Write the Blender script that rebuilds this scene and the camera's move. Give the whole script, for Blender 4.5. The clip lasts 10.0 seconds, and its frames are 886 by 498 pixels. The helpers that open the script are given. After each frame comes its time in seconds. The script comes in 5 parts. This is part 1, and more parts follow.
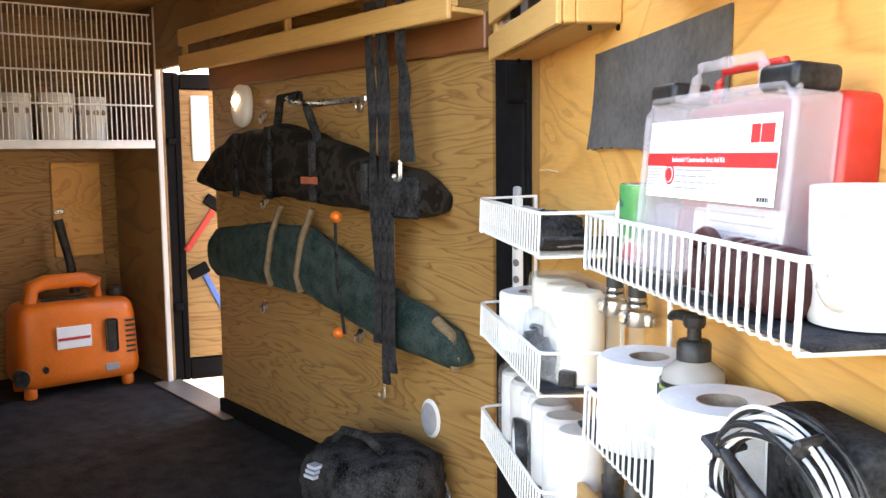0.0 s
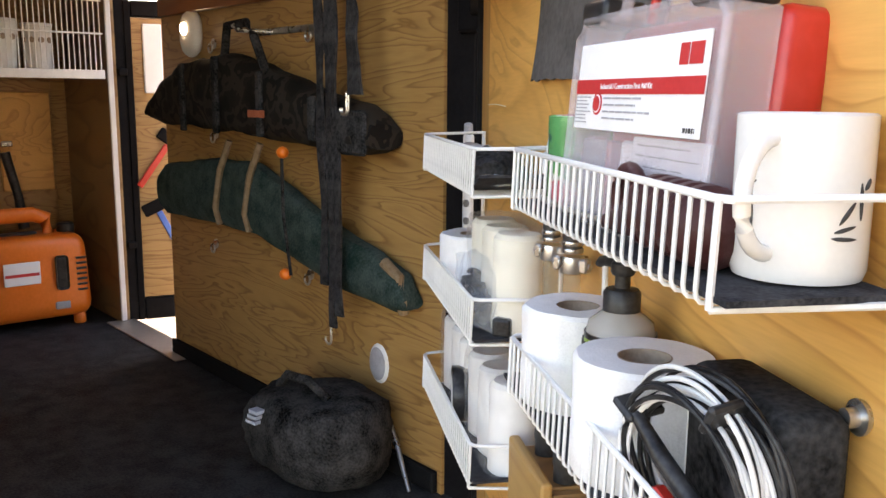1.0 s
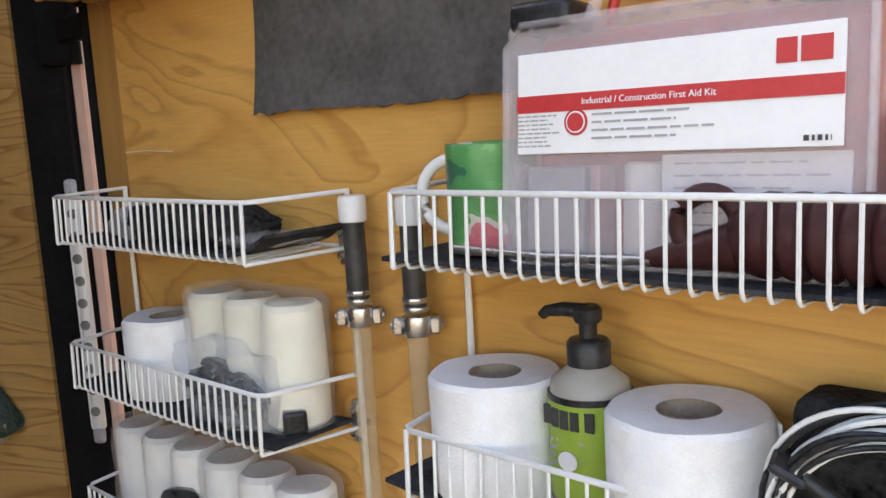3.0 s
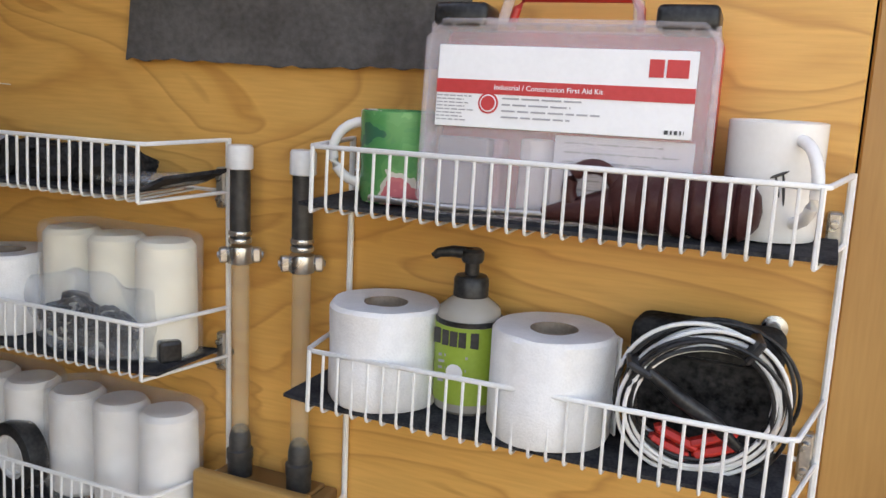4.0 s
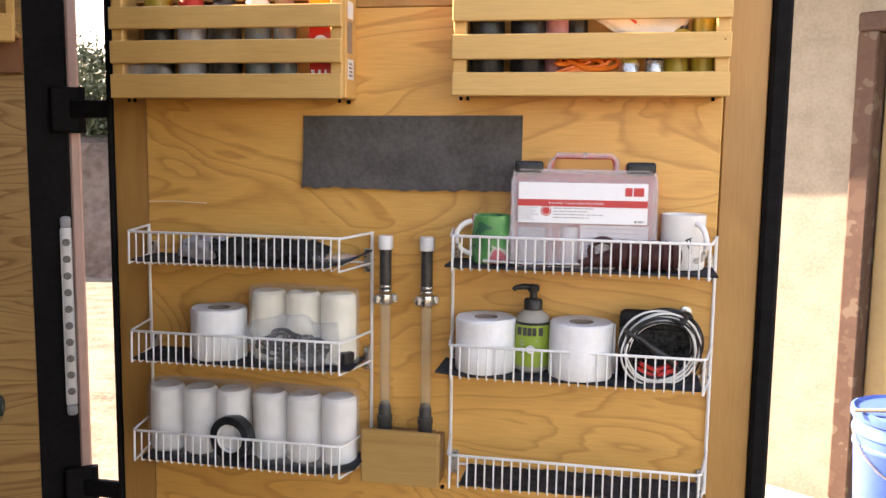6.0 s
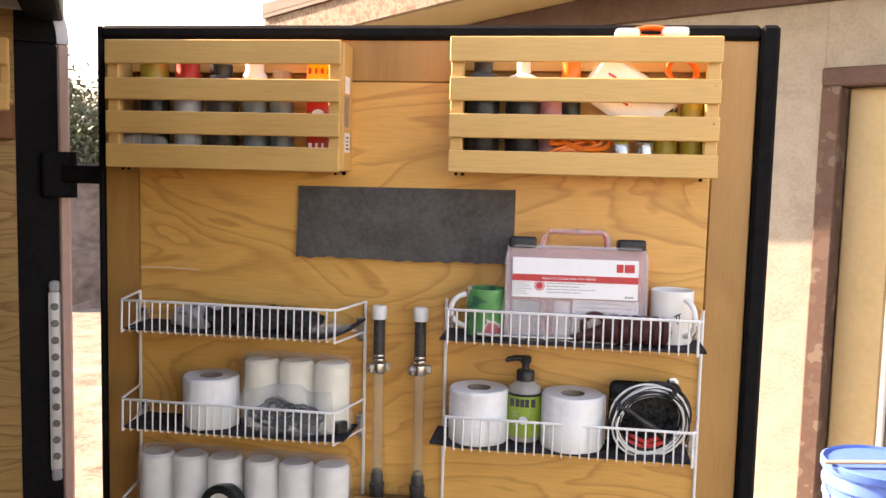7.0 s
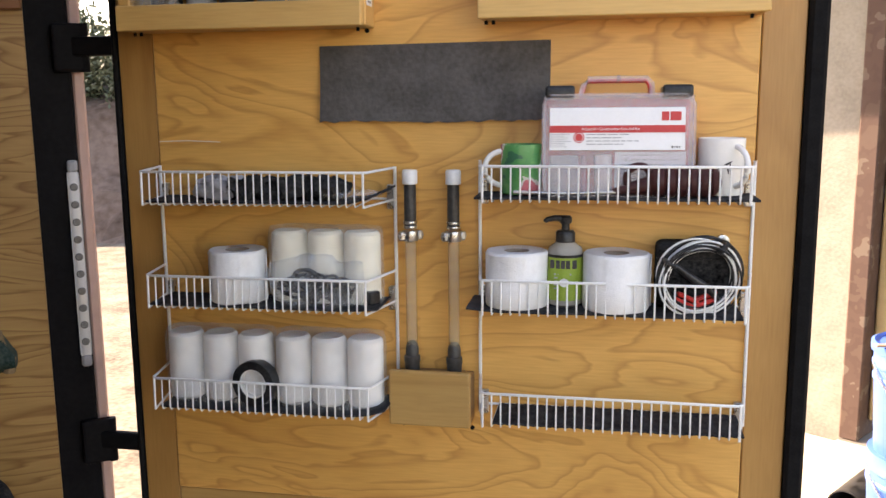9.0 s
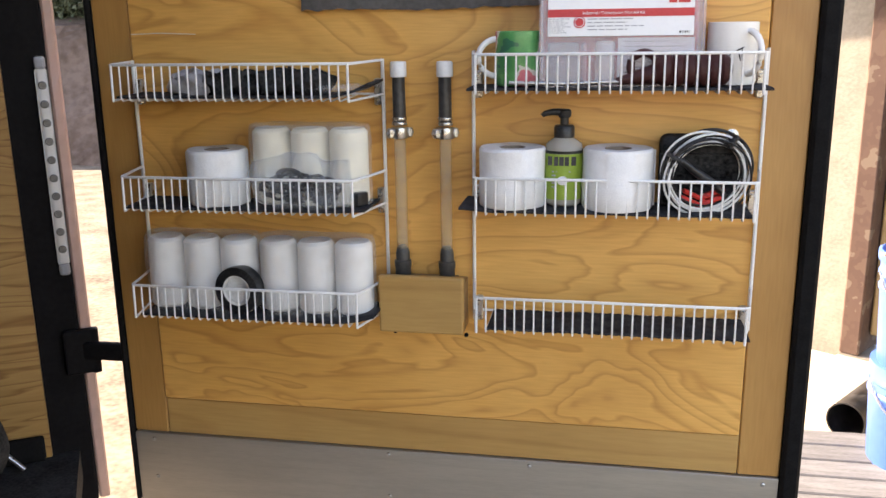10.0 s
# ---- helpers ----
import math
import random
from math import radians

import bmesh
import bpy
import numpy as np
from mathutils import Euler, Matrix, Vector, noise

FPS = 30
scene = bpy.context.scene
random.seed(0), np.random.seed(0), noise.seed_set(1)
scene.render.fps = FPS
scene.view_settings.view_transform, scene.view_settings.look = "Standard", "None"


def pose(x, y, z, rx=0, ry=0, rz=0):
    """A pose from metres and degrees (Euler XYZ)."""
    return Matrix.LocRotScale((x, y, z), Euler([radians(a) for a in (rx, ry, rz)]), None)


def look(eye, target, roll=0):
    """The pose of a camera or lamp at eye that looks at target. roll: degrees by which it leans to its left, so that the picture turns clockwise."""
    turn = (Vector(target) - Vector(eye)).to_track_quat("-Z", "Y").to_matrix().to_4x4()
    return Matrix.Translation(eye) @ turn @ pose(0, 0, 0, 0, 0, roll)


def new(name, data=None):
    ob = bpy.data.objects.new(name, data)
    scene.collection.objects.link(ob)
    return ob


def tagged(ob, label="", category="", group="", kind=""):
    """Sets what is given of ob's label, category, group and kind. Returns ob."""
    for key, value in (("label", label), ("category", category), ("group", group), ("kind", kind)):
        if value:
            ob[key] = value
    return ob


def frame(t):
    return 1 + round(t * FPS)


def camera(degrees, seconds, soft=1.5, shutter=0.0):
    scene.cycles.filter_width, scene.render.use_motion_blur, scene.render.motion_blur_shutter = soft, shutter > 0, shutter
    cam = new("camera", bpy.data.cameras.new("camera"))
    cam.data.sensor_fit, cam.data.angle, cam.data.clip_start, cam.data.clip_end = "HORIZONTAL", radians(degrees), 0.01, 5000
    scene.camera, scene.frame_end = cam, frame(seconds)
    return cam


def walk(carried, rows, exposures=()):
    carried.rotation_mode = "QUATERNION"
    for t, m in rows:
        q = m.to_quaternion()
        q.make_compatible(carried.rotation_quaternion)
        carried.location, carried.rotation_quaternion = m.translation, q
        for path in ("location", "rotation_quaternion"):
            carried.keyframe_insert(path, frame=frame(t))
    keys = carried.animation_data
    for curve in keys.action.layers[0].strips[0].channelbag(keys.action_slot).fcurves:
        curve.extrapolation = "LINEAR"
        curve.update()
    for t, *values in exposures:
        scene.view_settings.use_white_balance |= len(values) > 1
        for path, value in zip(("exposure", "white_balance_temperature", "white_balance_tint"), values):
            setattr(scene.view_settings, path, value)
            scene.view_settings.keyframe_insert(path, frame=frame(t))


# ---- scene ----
cam = camera(53.7, 10.0)
PATH = [
    (0, (0.922, -0.392, 0.814), (-1.046, -0.104, 0.600), -0.6),
    (0.5, (0.881, -0.322, 0.802), (-1.072, 0.012, 0.531), 1.5),
    (1, (0.850, -0.315, 0.800), (-1.093, 0.014, 0.454), 0.4),
    (1.5, (0.766, -0.384, 0.836), (-1.089, 0.303, 0.546), -1.4),
    (2, (0.611, -0.533, 0.836), (-0.990, 0.650, 0.644), -1.3),
    (2.5, (0.545, -0.553, 0.797), (-0.864, 0.853, 0.597), 0.0),
    (2.7, (0.529, -0.555, 0.799), (-0.872, 0.853, 0.563), -2.1),
    (3.8, (0.452, -0.691, 0.794), (-0.56, 0.982, 0.373), -0.3),
    (4, (0.439, -0.77, 0.809), (-0.346, 1.032, 0.437), 2.6),
    (4.5, (0.367, -1.039, 0.851), (-0.035, 0.879, 0.449), 1.3),
    (5, (0.375, -1.294, 0.865), (-0.014, 0.642, 0.548), -1.0),
    (5.5, (0.314, -1.458, 0.9), (-0.087, 0.475, 0.578), -0.6),
    (5.7, (0.305, -1.516, 0.888), (-0.107, 0.421, 0.605), 0.2),
    (7, (0.232, -1.579, 0.992), (-0.069, 0.39, 0.807), 1.4),
    (7.5, (0.228, -1.581, 0.978), (-0.098, 0.388, 0.856), 0.4),
    (8, (0.224, -1.576, 0.95), (-0.121, 0.39, 0.824), 0.1),
    (8.5, (0.224, -1.551, 0.893), (-0.155, 0.404, 0.706), -0.6),
    (9, (0.217, -1.514, 0.848), (-0.147, 0.426, 0.523), -0.5),
    (9.5, (0.215, -1.476, 0.81), (-0.134, 0.449, 0.393), -1.0),
    (10, (0.216, -1.442, 0.789), (-0.142, 0.464, 0.299), -0.8),
]
walk(cam, [(t, look(e, g, r)) for t, e, g, r in PATH], exposures=[(0.0, 3.5, 8000, 18), (1.0, 2.78, 8500, 21), (2.5, 2.4, 8500, 21), (4.0, 2.30, 8900, 22), (5.0, 2.42, 9000, 25), (7.5, 2.32, 9200, 27), (10.0, 2.28, 8400, 22)])

# ---- world and sun ----
world = bpy.data.worlds.new("sky_world")
scene.world = world
world.use_nodes = True
wn, wl = world.node_tree.nodes, world.node_tree.links
sky = wn.new("ShaderNodeTexSky")
sky.sky_type, sky.sun_disc = "NISHITA", False
sky.sun_elevation, sky.sun_rotation = radians(31), radians(-74)
wn["Background"].inputs["Strength"].default_value = 0.15
wl.new(sky.outputs["Color"], wn["Background"].inputs["Color"])
sun = new("sun", bpy.data.lights.new("sun", "SUN"))
sun.data.energy, sun.data.angle, sun.data.color = 5.0, radians(0.5), (1.0, 0.93, 0.82)
sun.matrix_world = look((-0.825, 0.24, 0.51), (0, 0, 0))


# ---- materials ----
def ramp_node(nodes, stops):
    r = nodes.new("ShaderNodeValToRGB")
    while len(r.color_ramp.elements) < len(stops):
        r.color_ramp.elements.new(0.5)
    for el, (p, c) in zip(r.color_ramp.elements, stops):
        el.position, el.color = p, (*c, 1)
    return r


def base(name, rough=0.6, metal=0.0):
    m = bpy.data.materials.new(name)
    m.use_nodes = True
    n, l = m.node_tree.nodes, m.node_tree.links
    b = n["Principled BSDF"]
    b.inputs["Roughness"].default_value = rough
    b.inputs["Metallic"].default_value = metal
    return m, n, l, b


def mix3(a, b, f):
    return tuple(x + (y - x) * f for x, y in zip(a, b))


def plain(name, col, rough=0.6, metal=0.0, var=0.25, scale=30.0, bump=0.15, stretch=(1, 1, 1), dark=None, island=0.0, spec=0.5):
    """A surface with coarse blotches, fine grain and relief."""
    m, n, l, b = base(name, rough, metal)
    b.inputs["Specular IOR Level"].default_value = spec
    tc = n.new("ShaderNodeTexCoord")
    mp = n.new("ShaderNodeMapping")
    mp.inputs["Scale"].default_value = stretch
    l.new(tc.outputs["Object"], mp.inputs["Vector"])
    fine, big = n.new("ShaderNodeTexNoise"), n.new("ShaderNodeTexNoise")
    fine.inputs["Scale"].default_value, fine.inputs["Detail"].default_value = scale * 8, 4
    big.inputs["Scale"].default_value, big.inputs["Detail"].default_value = scale, 3
    for t in (fine, big):
        l.new(mp.outputs["Vector"], t.inputs["Vector"])
    add = n.new("ShaderNodeMath")
    add.operation = "MULTIPLY_ADD"
    add.inputs[1].default_value = 0.4
    l.new(fine.outputs["Fac"], add.inputs[0])
    half = n.new("ShaderNodeMath")
    half.operation = "MULTIPLY"
    half.inputs[1].default_value = 0.6
    l.new(big.outputs["Fac"], half.inputs[0])
    l.new(half.outputs[0], add.inputs[2])
    d = dark or tuple(c * (1 - var) for c in col)
    r = ramp_node(n, [(0.34, d), (0.62, mix3(col, (1, 1, 1), 0.12 * var))])
    l.new(add.outputs[0], r.inputs["Fac"])
    src = r.outputs["Color"]
    if island:
        oi = n.new("ShaderNodeObjectInfo")
        hs = n.new("ShaderNodeHueSaturation")
        mr = n.new("ShaderNodeMapRange")
        mr.inputs["To Min"].default_value, mr.inputs["To Max"].default_value = 1 - island, 1 + island
        l.new(oi.outputs["Random"], mr.inputs["Value"])
        l.new(mr.outputs["Result"], hs.inputs["Value"])
        l.new(src, hs.inputs["Color"])
        src = hs.outputs["Color"]
    l.new(src, b.inputs["Base Color"])
    rr = n.new("ShaderNodeMapRange")
    rr.inputs["To Min"].default_value, rr.inputs["To Max"].default_value = max(rough - 0.1, 0.03), min(rough + 0.1, 1)
    l.new(big.outputs["Fac"], rr.inputs["Value"])
    l.new(rr.outputs["Result"], b.inputs["Roughness"])
    if bump:
        bp = n.new("ShaderNodeBump")
        bp.inputs["Strength"].default_value, bp.inputs["Distance"].default_value = bump, 0.004
        l.new(add.outputs[0], bp.inputs["Height"])
        l.new(bp.outputs["Normal"], b.inputs["Normal"])
    return m


def plywood(name, light, dark, figure=1.5, rings=10.0, stretch=(1.0, 1.0, 3.2), rough=0.42, seed=0.0, contrast=1.0, detail=1.5, swirl=0.7, ragged=0.35):
    """Rotary-cut veneer: wavy contour rings, fine pores along the grain, a few stains."""
    m, n, l, b = base(name, rough)
    tc = n.new("ShaderNodeTexCoord")
    mp = n.new("ShaderNodeMapping")
    mp.inputs["Scale"].default_value, mp.inputs["Location"].default_value = stretch, (seed, seed * 0.7, seed * 1.3)
    l.new(tc.outputs["Object"], mp.inputs["Vector"])
    nz = n.new("ShaderNodeTexNoise")
    nz.inputs["Scale"].default_value, nz.inputs["Detail"].default_value, nz.inputs["Distortion"].default_value = figure, detail, swirl
    nz.inputs["Roughness"].default_value = ragged
    l.new(mp.outputs["Vector"], nz.inputs["Vector"])
    mul = n.new("ShaderNodeMath")
    mul.operation = "MULTIPLY"
    mul.inputs[1].default_value = rings
    l.new(nz.outputs["Fac"], mul.inputs[0])
    fr = n.new("ShaderNodeMath")
    fr.operation = "FRACT"
    l.new(mul.outputs[0], fr.inputs[0])
    mid = mix3(light, dark, 0.35 * contrast)
    ring = ramp_node(n, [(0.0, light), (0.40, mix3(light, dark, 0.12 * contrast)), (0.66, mid), (0.86, mix3(light, dark, contrast)), (1.0, light)])
    l.new(fr.outputs[0], ring.inputs["Fac"])
    pores = n.new("ShaderNodeTexNoise")
    mp2 = n.new("ShaderNodeMapping")
    mp2.inputs["Scale"].default_value = tuple(18 if s == min(stretch) else 260 for s in stretch) if len(set(stretch)) > 1 else (60, 60, 60)
    l.new(tc.outputs["Object"], mp2.inputs["Vector"])
    l.new(mp2.outputs["Vector"], pores.inputs["Vector"])
    pores.inputs["Scale"].default_value, pores.inputs["Detail"].default_value = 1.0, 3
    stain = n.new("ShaderNodeTexNoise")
    stain.inputs["Scale"].default_value, stain.inputs["Detail"].default_value = 2.3, 4
    l.new(tc.outputs["Object"], stain.inputs["Vector"])
    mx = n.new("ShaderNodeMix")
    mx.data_type, mx.blend_type = "RGBA", "MULTIPLY"
    mx.inputs["Factor"].default_value = 1.0
    pr = ramp_node(n, [(0.3, (0.91, 0.885, 0.85)), (0.65, (1, 1, 1))])
    l.new(pores.outputs["Fac"], pr.inputs["Fac"])
    l.new(ring.outputs["Color"], mx.inputs["A"])
    l.new(pr.outputs["Color"], mx.inputs["B"])
    mx2 = n.new("ShaderNodeMix")
    mx2.data_type, mx2.blend_type = "RGBA", "MULTIPLY"
    mx2.inputs["Factor"].default_value = 1.0
    sr = ramp_node(n, [(0.28, (0.80, 0.74, 0.66)), (0.55, (1, 1, 1))])
    l.new(stain.outputs["Fac"], sr.inputs["Fac"])
    l.new(mx.outputs["Result"], mx2.inputs["A"])
    l.new(sr.outputs["Color"], mx2.inputs["B"])
    l.new(mx2.outputs["Result"], b.inputs["Base Color"])
    bp = n.new("ShaderNodeBump")
    bp.inputs["Strength"].default_value, bp.inputs["Distance"].default_value = 0.12, 0.002
    l.new(pores.outputs["Fac"], bp.inputs["Height"])
    l.new(bp.outputs["Normal"], b.inputs["Normal"])
    return m


def glassy(name, col, rough=0.1, alpha=0.35, spread=0.08):
    """Thin clear plastic: partly see-through, glossy."""
    m, n, l, b = base(name, rough)
    b.inputs["Base Color"].default_value = (*col, 1)
    tr = n.new("ShaderNodeBsdfTransparent")
    tr.inputs["Color"].default_value = (*mix3(col, (1, 1, 1), 0.75), 1)
    mx = n.new("ShaderNodeMixShader")
    nz = n.new("ShaderNodeTexNoise")
    nz.inputs["Scale"].default_value, nz.inputs["Detail"].default_value = 22, 3
    tc = n.new("ShaderNodeTexCoord")
    l.new(tc.outputs["Object"], nz.inputs["Vector"])
    mr = n.new("ShaderNodeMapRange")
    mr.inputs["From Min"].default_value, mr.inputs["From Max"].default_value = 0.3, 0.7
    mr.inputs["To Min"].default_value, mr.inputs["To Max"].default_value = max(alpha - spread, 0.02), min(alpha + spread, 1)
    l.new(nz.outputs["Fac"], mr.inputs["Value"])
    l.new(mr.outputs["Result"], mx.inputs["Fac"])
    l.new(tr.outputs["BSDF"], mx.inputs[1])
    l.new(b.outputs["BSDF"], mx.inputs[2])
    bp = n.new("ShaderNodeBump")
    bp.inputs["Strength"].default_value, bp.inputs["Distance"].default_value = 0.5, 0.006
    l.new(nz.outputs["Fac"], bp.inputs["Height"])
    l.new(bp.outputs["Normal"], b.inputs["Normal"])
    l.new(mx.outputs["Shader"], n["Material Output"].inputs["Surface"])
    return m


def patches(name, cols, scale=14.0, rough=0.75, bump=0.2, spec=0.5):
    """Blotches of several colours (camouflage, printed flowers, leaf litter)."""
    m, n, l, b = base(name, rough)
    b.inputs["Specular IOR Level"].default_value = spec
    tc = n.new("ShaderNodeTexCoord")
    nz = n.new("ShaderNodeTexNoise")
    nz.inputs["Scale"].default_value, nz.inputs["Detail"].default_value = scale, 3
    l.new(tc.outputs["Object"], nz.inputs["Vector"])
    k = len(cols)
    r = ramp_node(n, [(0.32 + 0.36 * i / k, c) for i, c in enumerate(cols)])
    r.color_ramp.interpolation = "CONSTANT"
    l.new(nz.outputs["Fac"], r.inputs["Fac"])
    l.new(r.outputs["Color"], b.inputs["Base Color"])
    bp = n.new("ShaderNodeBump")
    bp.inputs["Strength"].default_value, bp.inputs["Distance"].default_value = bump, 0.006
    l.new(nz.outputs["Fac"], bp.inputs["Height"])
    l.new(bp.outputs["Normal"], b.inputs["Normal"])
    return m


PLY = plywood("door_plywood", (0.82, 0.450, 0.133), (0.54, 0.240, 0.054), figure=1.9, rings=12.0, stretch=(0.95, 1.0, 2.5), seed=5.3, contrast=0.66, detail=3.0, swirl=1.3, ragged=0.42)
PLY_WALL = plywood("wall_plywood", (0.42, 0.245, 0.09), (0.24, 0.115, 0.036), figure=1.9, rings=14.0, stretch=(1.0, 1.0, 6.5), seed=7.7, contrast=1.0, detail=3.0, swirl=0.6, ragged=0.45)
BOARD = plywood("side_board", (0.50, 0.265, 0.085), (0.40, 0.19, 0.055), figure=1.2, rings=4.0, stretch=(6.0, 6.0, 0.6), contrast=0.6, seed=1.2)
BOARD_H = plywood("cross_board", (0.52, 0.31, 0.11), (0.40, 0.21, 0.065), figure=1.2, rings=4.0, stretch=(0.6, 6.0, 6.0), contrast=0.6, seed=4.2)
PINE = plywood("pine_slats", (0.70, 0.420, 0.145), (0.58, 0.32, 0.10), figure=0.9, rings=2.6, stretch=(0.5, 5.0, 5.0), contrast=0.6, rough=0.5, seed=2.0)
REDWOOD = plywood("red_stained_board", (0.22, 0.085, 0.032), (0.15, 0.05, 0.02), figure=1.2, rings=4.0, stretch=(0.6, 6.0, 6.0), contrast=0.6, seed=6.1)
DARK_PLY = plywood("dark_panel", (0.30, 0.17, 0.07), (0.18, 0.09, 0.035), figure=1.5, rings=7.0, stretch=(1, 1, 3), seed=9.1)
WIRE = plain("white_vinyl_wire", (0.80, 0.80, 0.78), 0.35, var=0.12, bump=0)
BLACK_METAL = plain("black_painted_steel", (0.0070, 0.0064, 0.0072), 0.5, spec=0.03, var=0.04, scale=12, bump=0.03)
RUBBER = plain("black_rubber", (0.0055, 0.0053, 0.0057), 0.7, spec=0.06, var=0.05, scale=40, bump=0.03)
LINER = plain("charcoal_liner", (0.016, 0.017, 0.022), 0.85, spec=0.12, var=0.35, scale=50, bump=0.4)
FELT = plain("charcoal_felt", (0.094, 0.086, 0.080), 0.95, spec=0.12, var=0.24, scale=16, bump=0.9)
ALU = plain("brushed_aluminium", (0.50, 0.47, 0.42), 0.45, 0.75, var=0.12, scale=6, stretch=(1, 1, 14), bump=0.05)
STEEL = plain("zinc_steel", (0.55, 0.54, 0.52), 0.28, 0.9, var=0.25, scale=40)
PAPER = plain("tissue_paper", (0.82, 0.81, 0.79), 0.95, var=0.10, scale=60, bump=0.35)
IVORY_PAPER = plain("ivory_paper", (0.86, 0.82, 0.68), 0.95, var=0.08, scale=60, bump=0.3)
CARD = plain("grey_cardboard", (0.33, 0.24, 0.17), 0.9, var=0.3, scale=40)
WHITE = plain("white_glaze", (0.80, 0.79, 0.76), 0.15, var=0.05, bump=0)
WHITE_PLASTIC = plain("white_plastic", (0.78, 0.77, 0.74), 0.4, var=0.1, scale=25, bump=0.05)
LABEL = plain("paper_label", (0.83, 0.83, 0.83), 0.5, var=0.05, bump=0)
RED = plain("red_plastic", (0.62, 0.030, 0.018), 0.35, var=0.15, scale=12, bump=0.05)
RED_INK = plain("red_ink", (0.60, 0.03, 0.03), 0.5, var=0.1, bump=0)
INK = plain("black_ink", (0.03, 0.03, 0.03), 0.6, var=0.2, bump=0)
GREY_INK = plain("grey_ink", (0.38, 0.38, 0.40), 0.6, var=0.2, bump=0)
BLACK = plain("black_plastic", (0.004, 0.004, 0.005), 0.34, spec=0.3, var=0.3, scale=30, bump=0.05)
CLEAR = glassy("clear_case_plastic", (0.82, 0.76, 0.78), 0.2, 0.24, 0.03)
WRAP = glassy("plastic_wrap", (0.98, 0.975, 0.96), 0.10, 0.19, 0.05)
BAG_FILM = glassy("bag_film", (0.80, 0.84, 0.90), 0.06, 0.17, 0.10)
TUBE_CLEAR = glassy("clear_tube", (0.76, 0.66, 0.48), 0.1, 0.24, 0.04)
PVC = plain("grey_pvc", (0.035, 0.034, 0.033), 0.4, spec=0.35, var=0.25, scale=20)
GREY_BOX = plain("grey_packet", (0.34, 0.34, 0.36), 0.6, var=0.2)
LED = plain("dull_led_lens", (0.16, 0.15, 0.14), 0.3, var=0.2)
LIME = plain("lime_label", (0.27, 0.40, 0.045), 0.45, var=0.1, bump=0)
SOAP = glassy("soap_plastic", (0.55, 0.52, 0.47), 0.15, 0.62)
MAROON = plain("maroon_leather", (0.060, 0.015, 0.014), 0.42, spec=0.22, var=0.10, scale=35, bump=0.3)
FLORAL = patches("flower_print", [(0.03, 0.14, 0.08), (0.05, 0.25, 0.09), (0.06, 0.27, 0.09), (0.07, 0.29, 0.10), (0.10, 0.34, 0.12), (0.58, 0.58, 0.52), (0.60, 0.17, 0.19), (0.55, 0.14, 0.17)], 21, 0.25, 0)
CAMO = patches("camouflage_cloth", [(0.005, 0.0045, 0.004), (0.010, 0.0085, 0.007), (0.026, 0.022, 0.018), (0.006, 0.005, 0.0045), (0.028, 0.022, 0.016)], 11, spec=0.2)
GREEN_CLOTH = plain("green_canvas", (0.006, 0.030, 0.023), 0.85, spec=0.2, var=0.35, scale=25, bump=0.4)
TAN_WEB = plain("tan_webbing", (0.22, 0.14, 0.065), 0.85, var=0.3, scale=60)
BLACK_CLOTH = plain("black_nylon", (0.0022, 0.002, 0.0023), 0.8, spec=0.05, var=0.4, scale=25, bump=0.5)
STRAP = plain("black_strap", (0.006, 0.006, 0.008), 0.6, spec=0.10, var=0.4, scale=60, bump=0.4)
ORANGE = plain("orange_plastic", (0.82, 0.17, 0.012), 0.35, var=0.12, scale=10, bump=0.05)
MAT_FLOOR = plain("rubber_mat", (0.005, 0.005, 0.0055), 0.68, spec=0.15, var=0.35, scale=20, bump=0.5)
BLUE = plain("blue_bucket", (0.055, 0.16, 0.55), 0.35, var=0.12, scale=6, bump=0.03)
STUCCO = plain("tan_stucco", (0.27, 0.248, 0.205), 0.95, var=0.22, scale=9, bump=0.9)
JAMB = patches("worn_brown_paint", [(0.085, 0.052, 0.038), (0.068, 0.037, 0.027), (0.075, 0.042, 0.031), (0.12, 0.09, 0.068)], 11, 0.8, 0.3)
BROWN_PAINT = plain("brown_painted_timber", (0.060, 0.026, 0.017), 0.7, var=0.18, scale=7, bump=0.3)
PEELED = patches("peeling_paint", [(0.11, 0.070, 0.045), (0.16, 0.11, 0.078), (0.21, 0.16, 0.12), (0.13, 0.088, 0.06)], 30, 0.85)
CREAM = plain("cream_paint", (0.36, 0.275, 0.135), 0.5, var=0.12, scale=6, bump=0.1)
CONCRETE = plain("pale_concrete", (0.52, 0.47, 0.38), 0.9, var=0.2, scale=5, bump=0.3)
DECK = plain("grey_deck_board", (0.125, 0.13, 0.135), 0.8, var=0.35, scale=8, stretch=(1, 8, 8), island=0.12)
GRAVEL = plain("sandy_ground", (0.165, 0.128, 0.080), 0.95, var=0.6, scale=5.5, bump=1.0)
BANK = plain("red_dirt_bank", (0.115, 0.062, 0.036), 0.95, var=0.5, scale=1.5, bump=0.8)
PINK = plain("faded_trailer_skin", (0.62, 0.40, 0.33), 0.5, var=0.15, scale=5, bump=0.03)
ALU_WHITE = plain("white_trailer_skin", (0.70, 0.68, 0.66), 0.4, var=0.1, scale=4, bump=0.02)
LEAF = plain("dusty_green_leaf", (0.075, 0.10, 0.035), 0.6, var=0.5, scale=20, island=0.2, bump=0)
BARK = plain("grey_bark", (0.10, 0.075, 0.05), 0.9, var=0.4, scale=20)


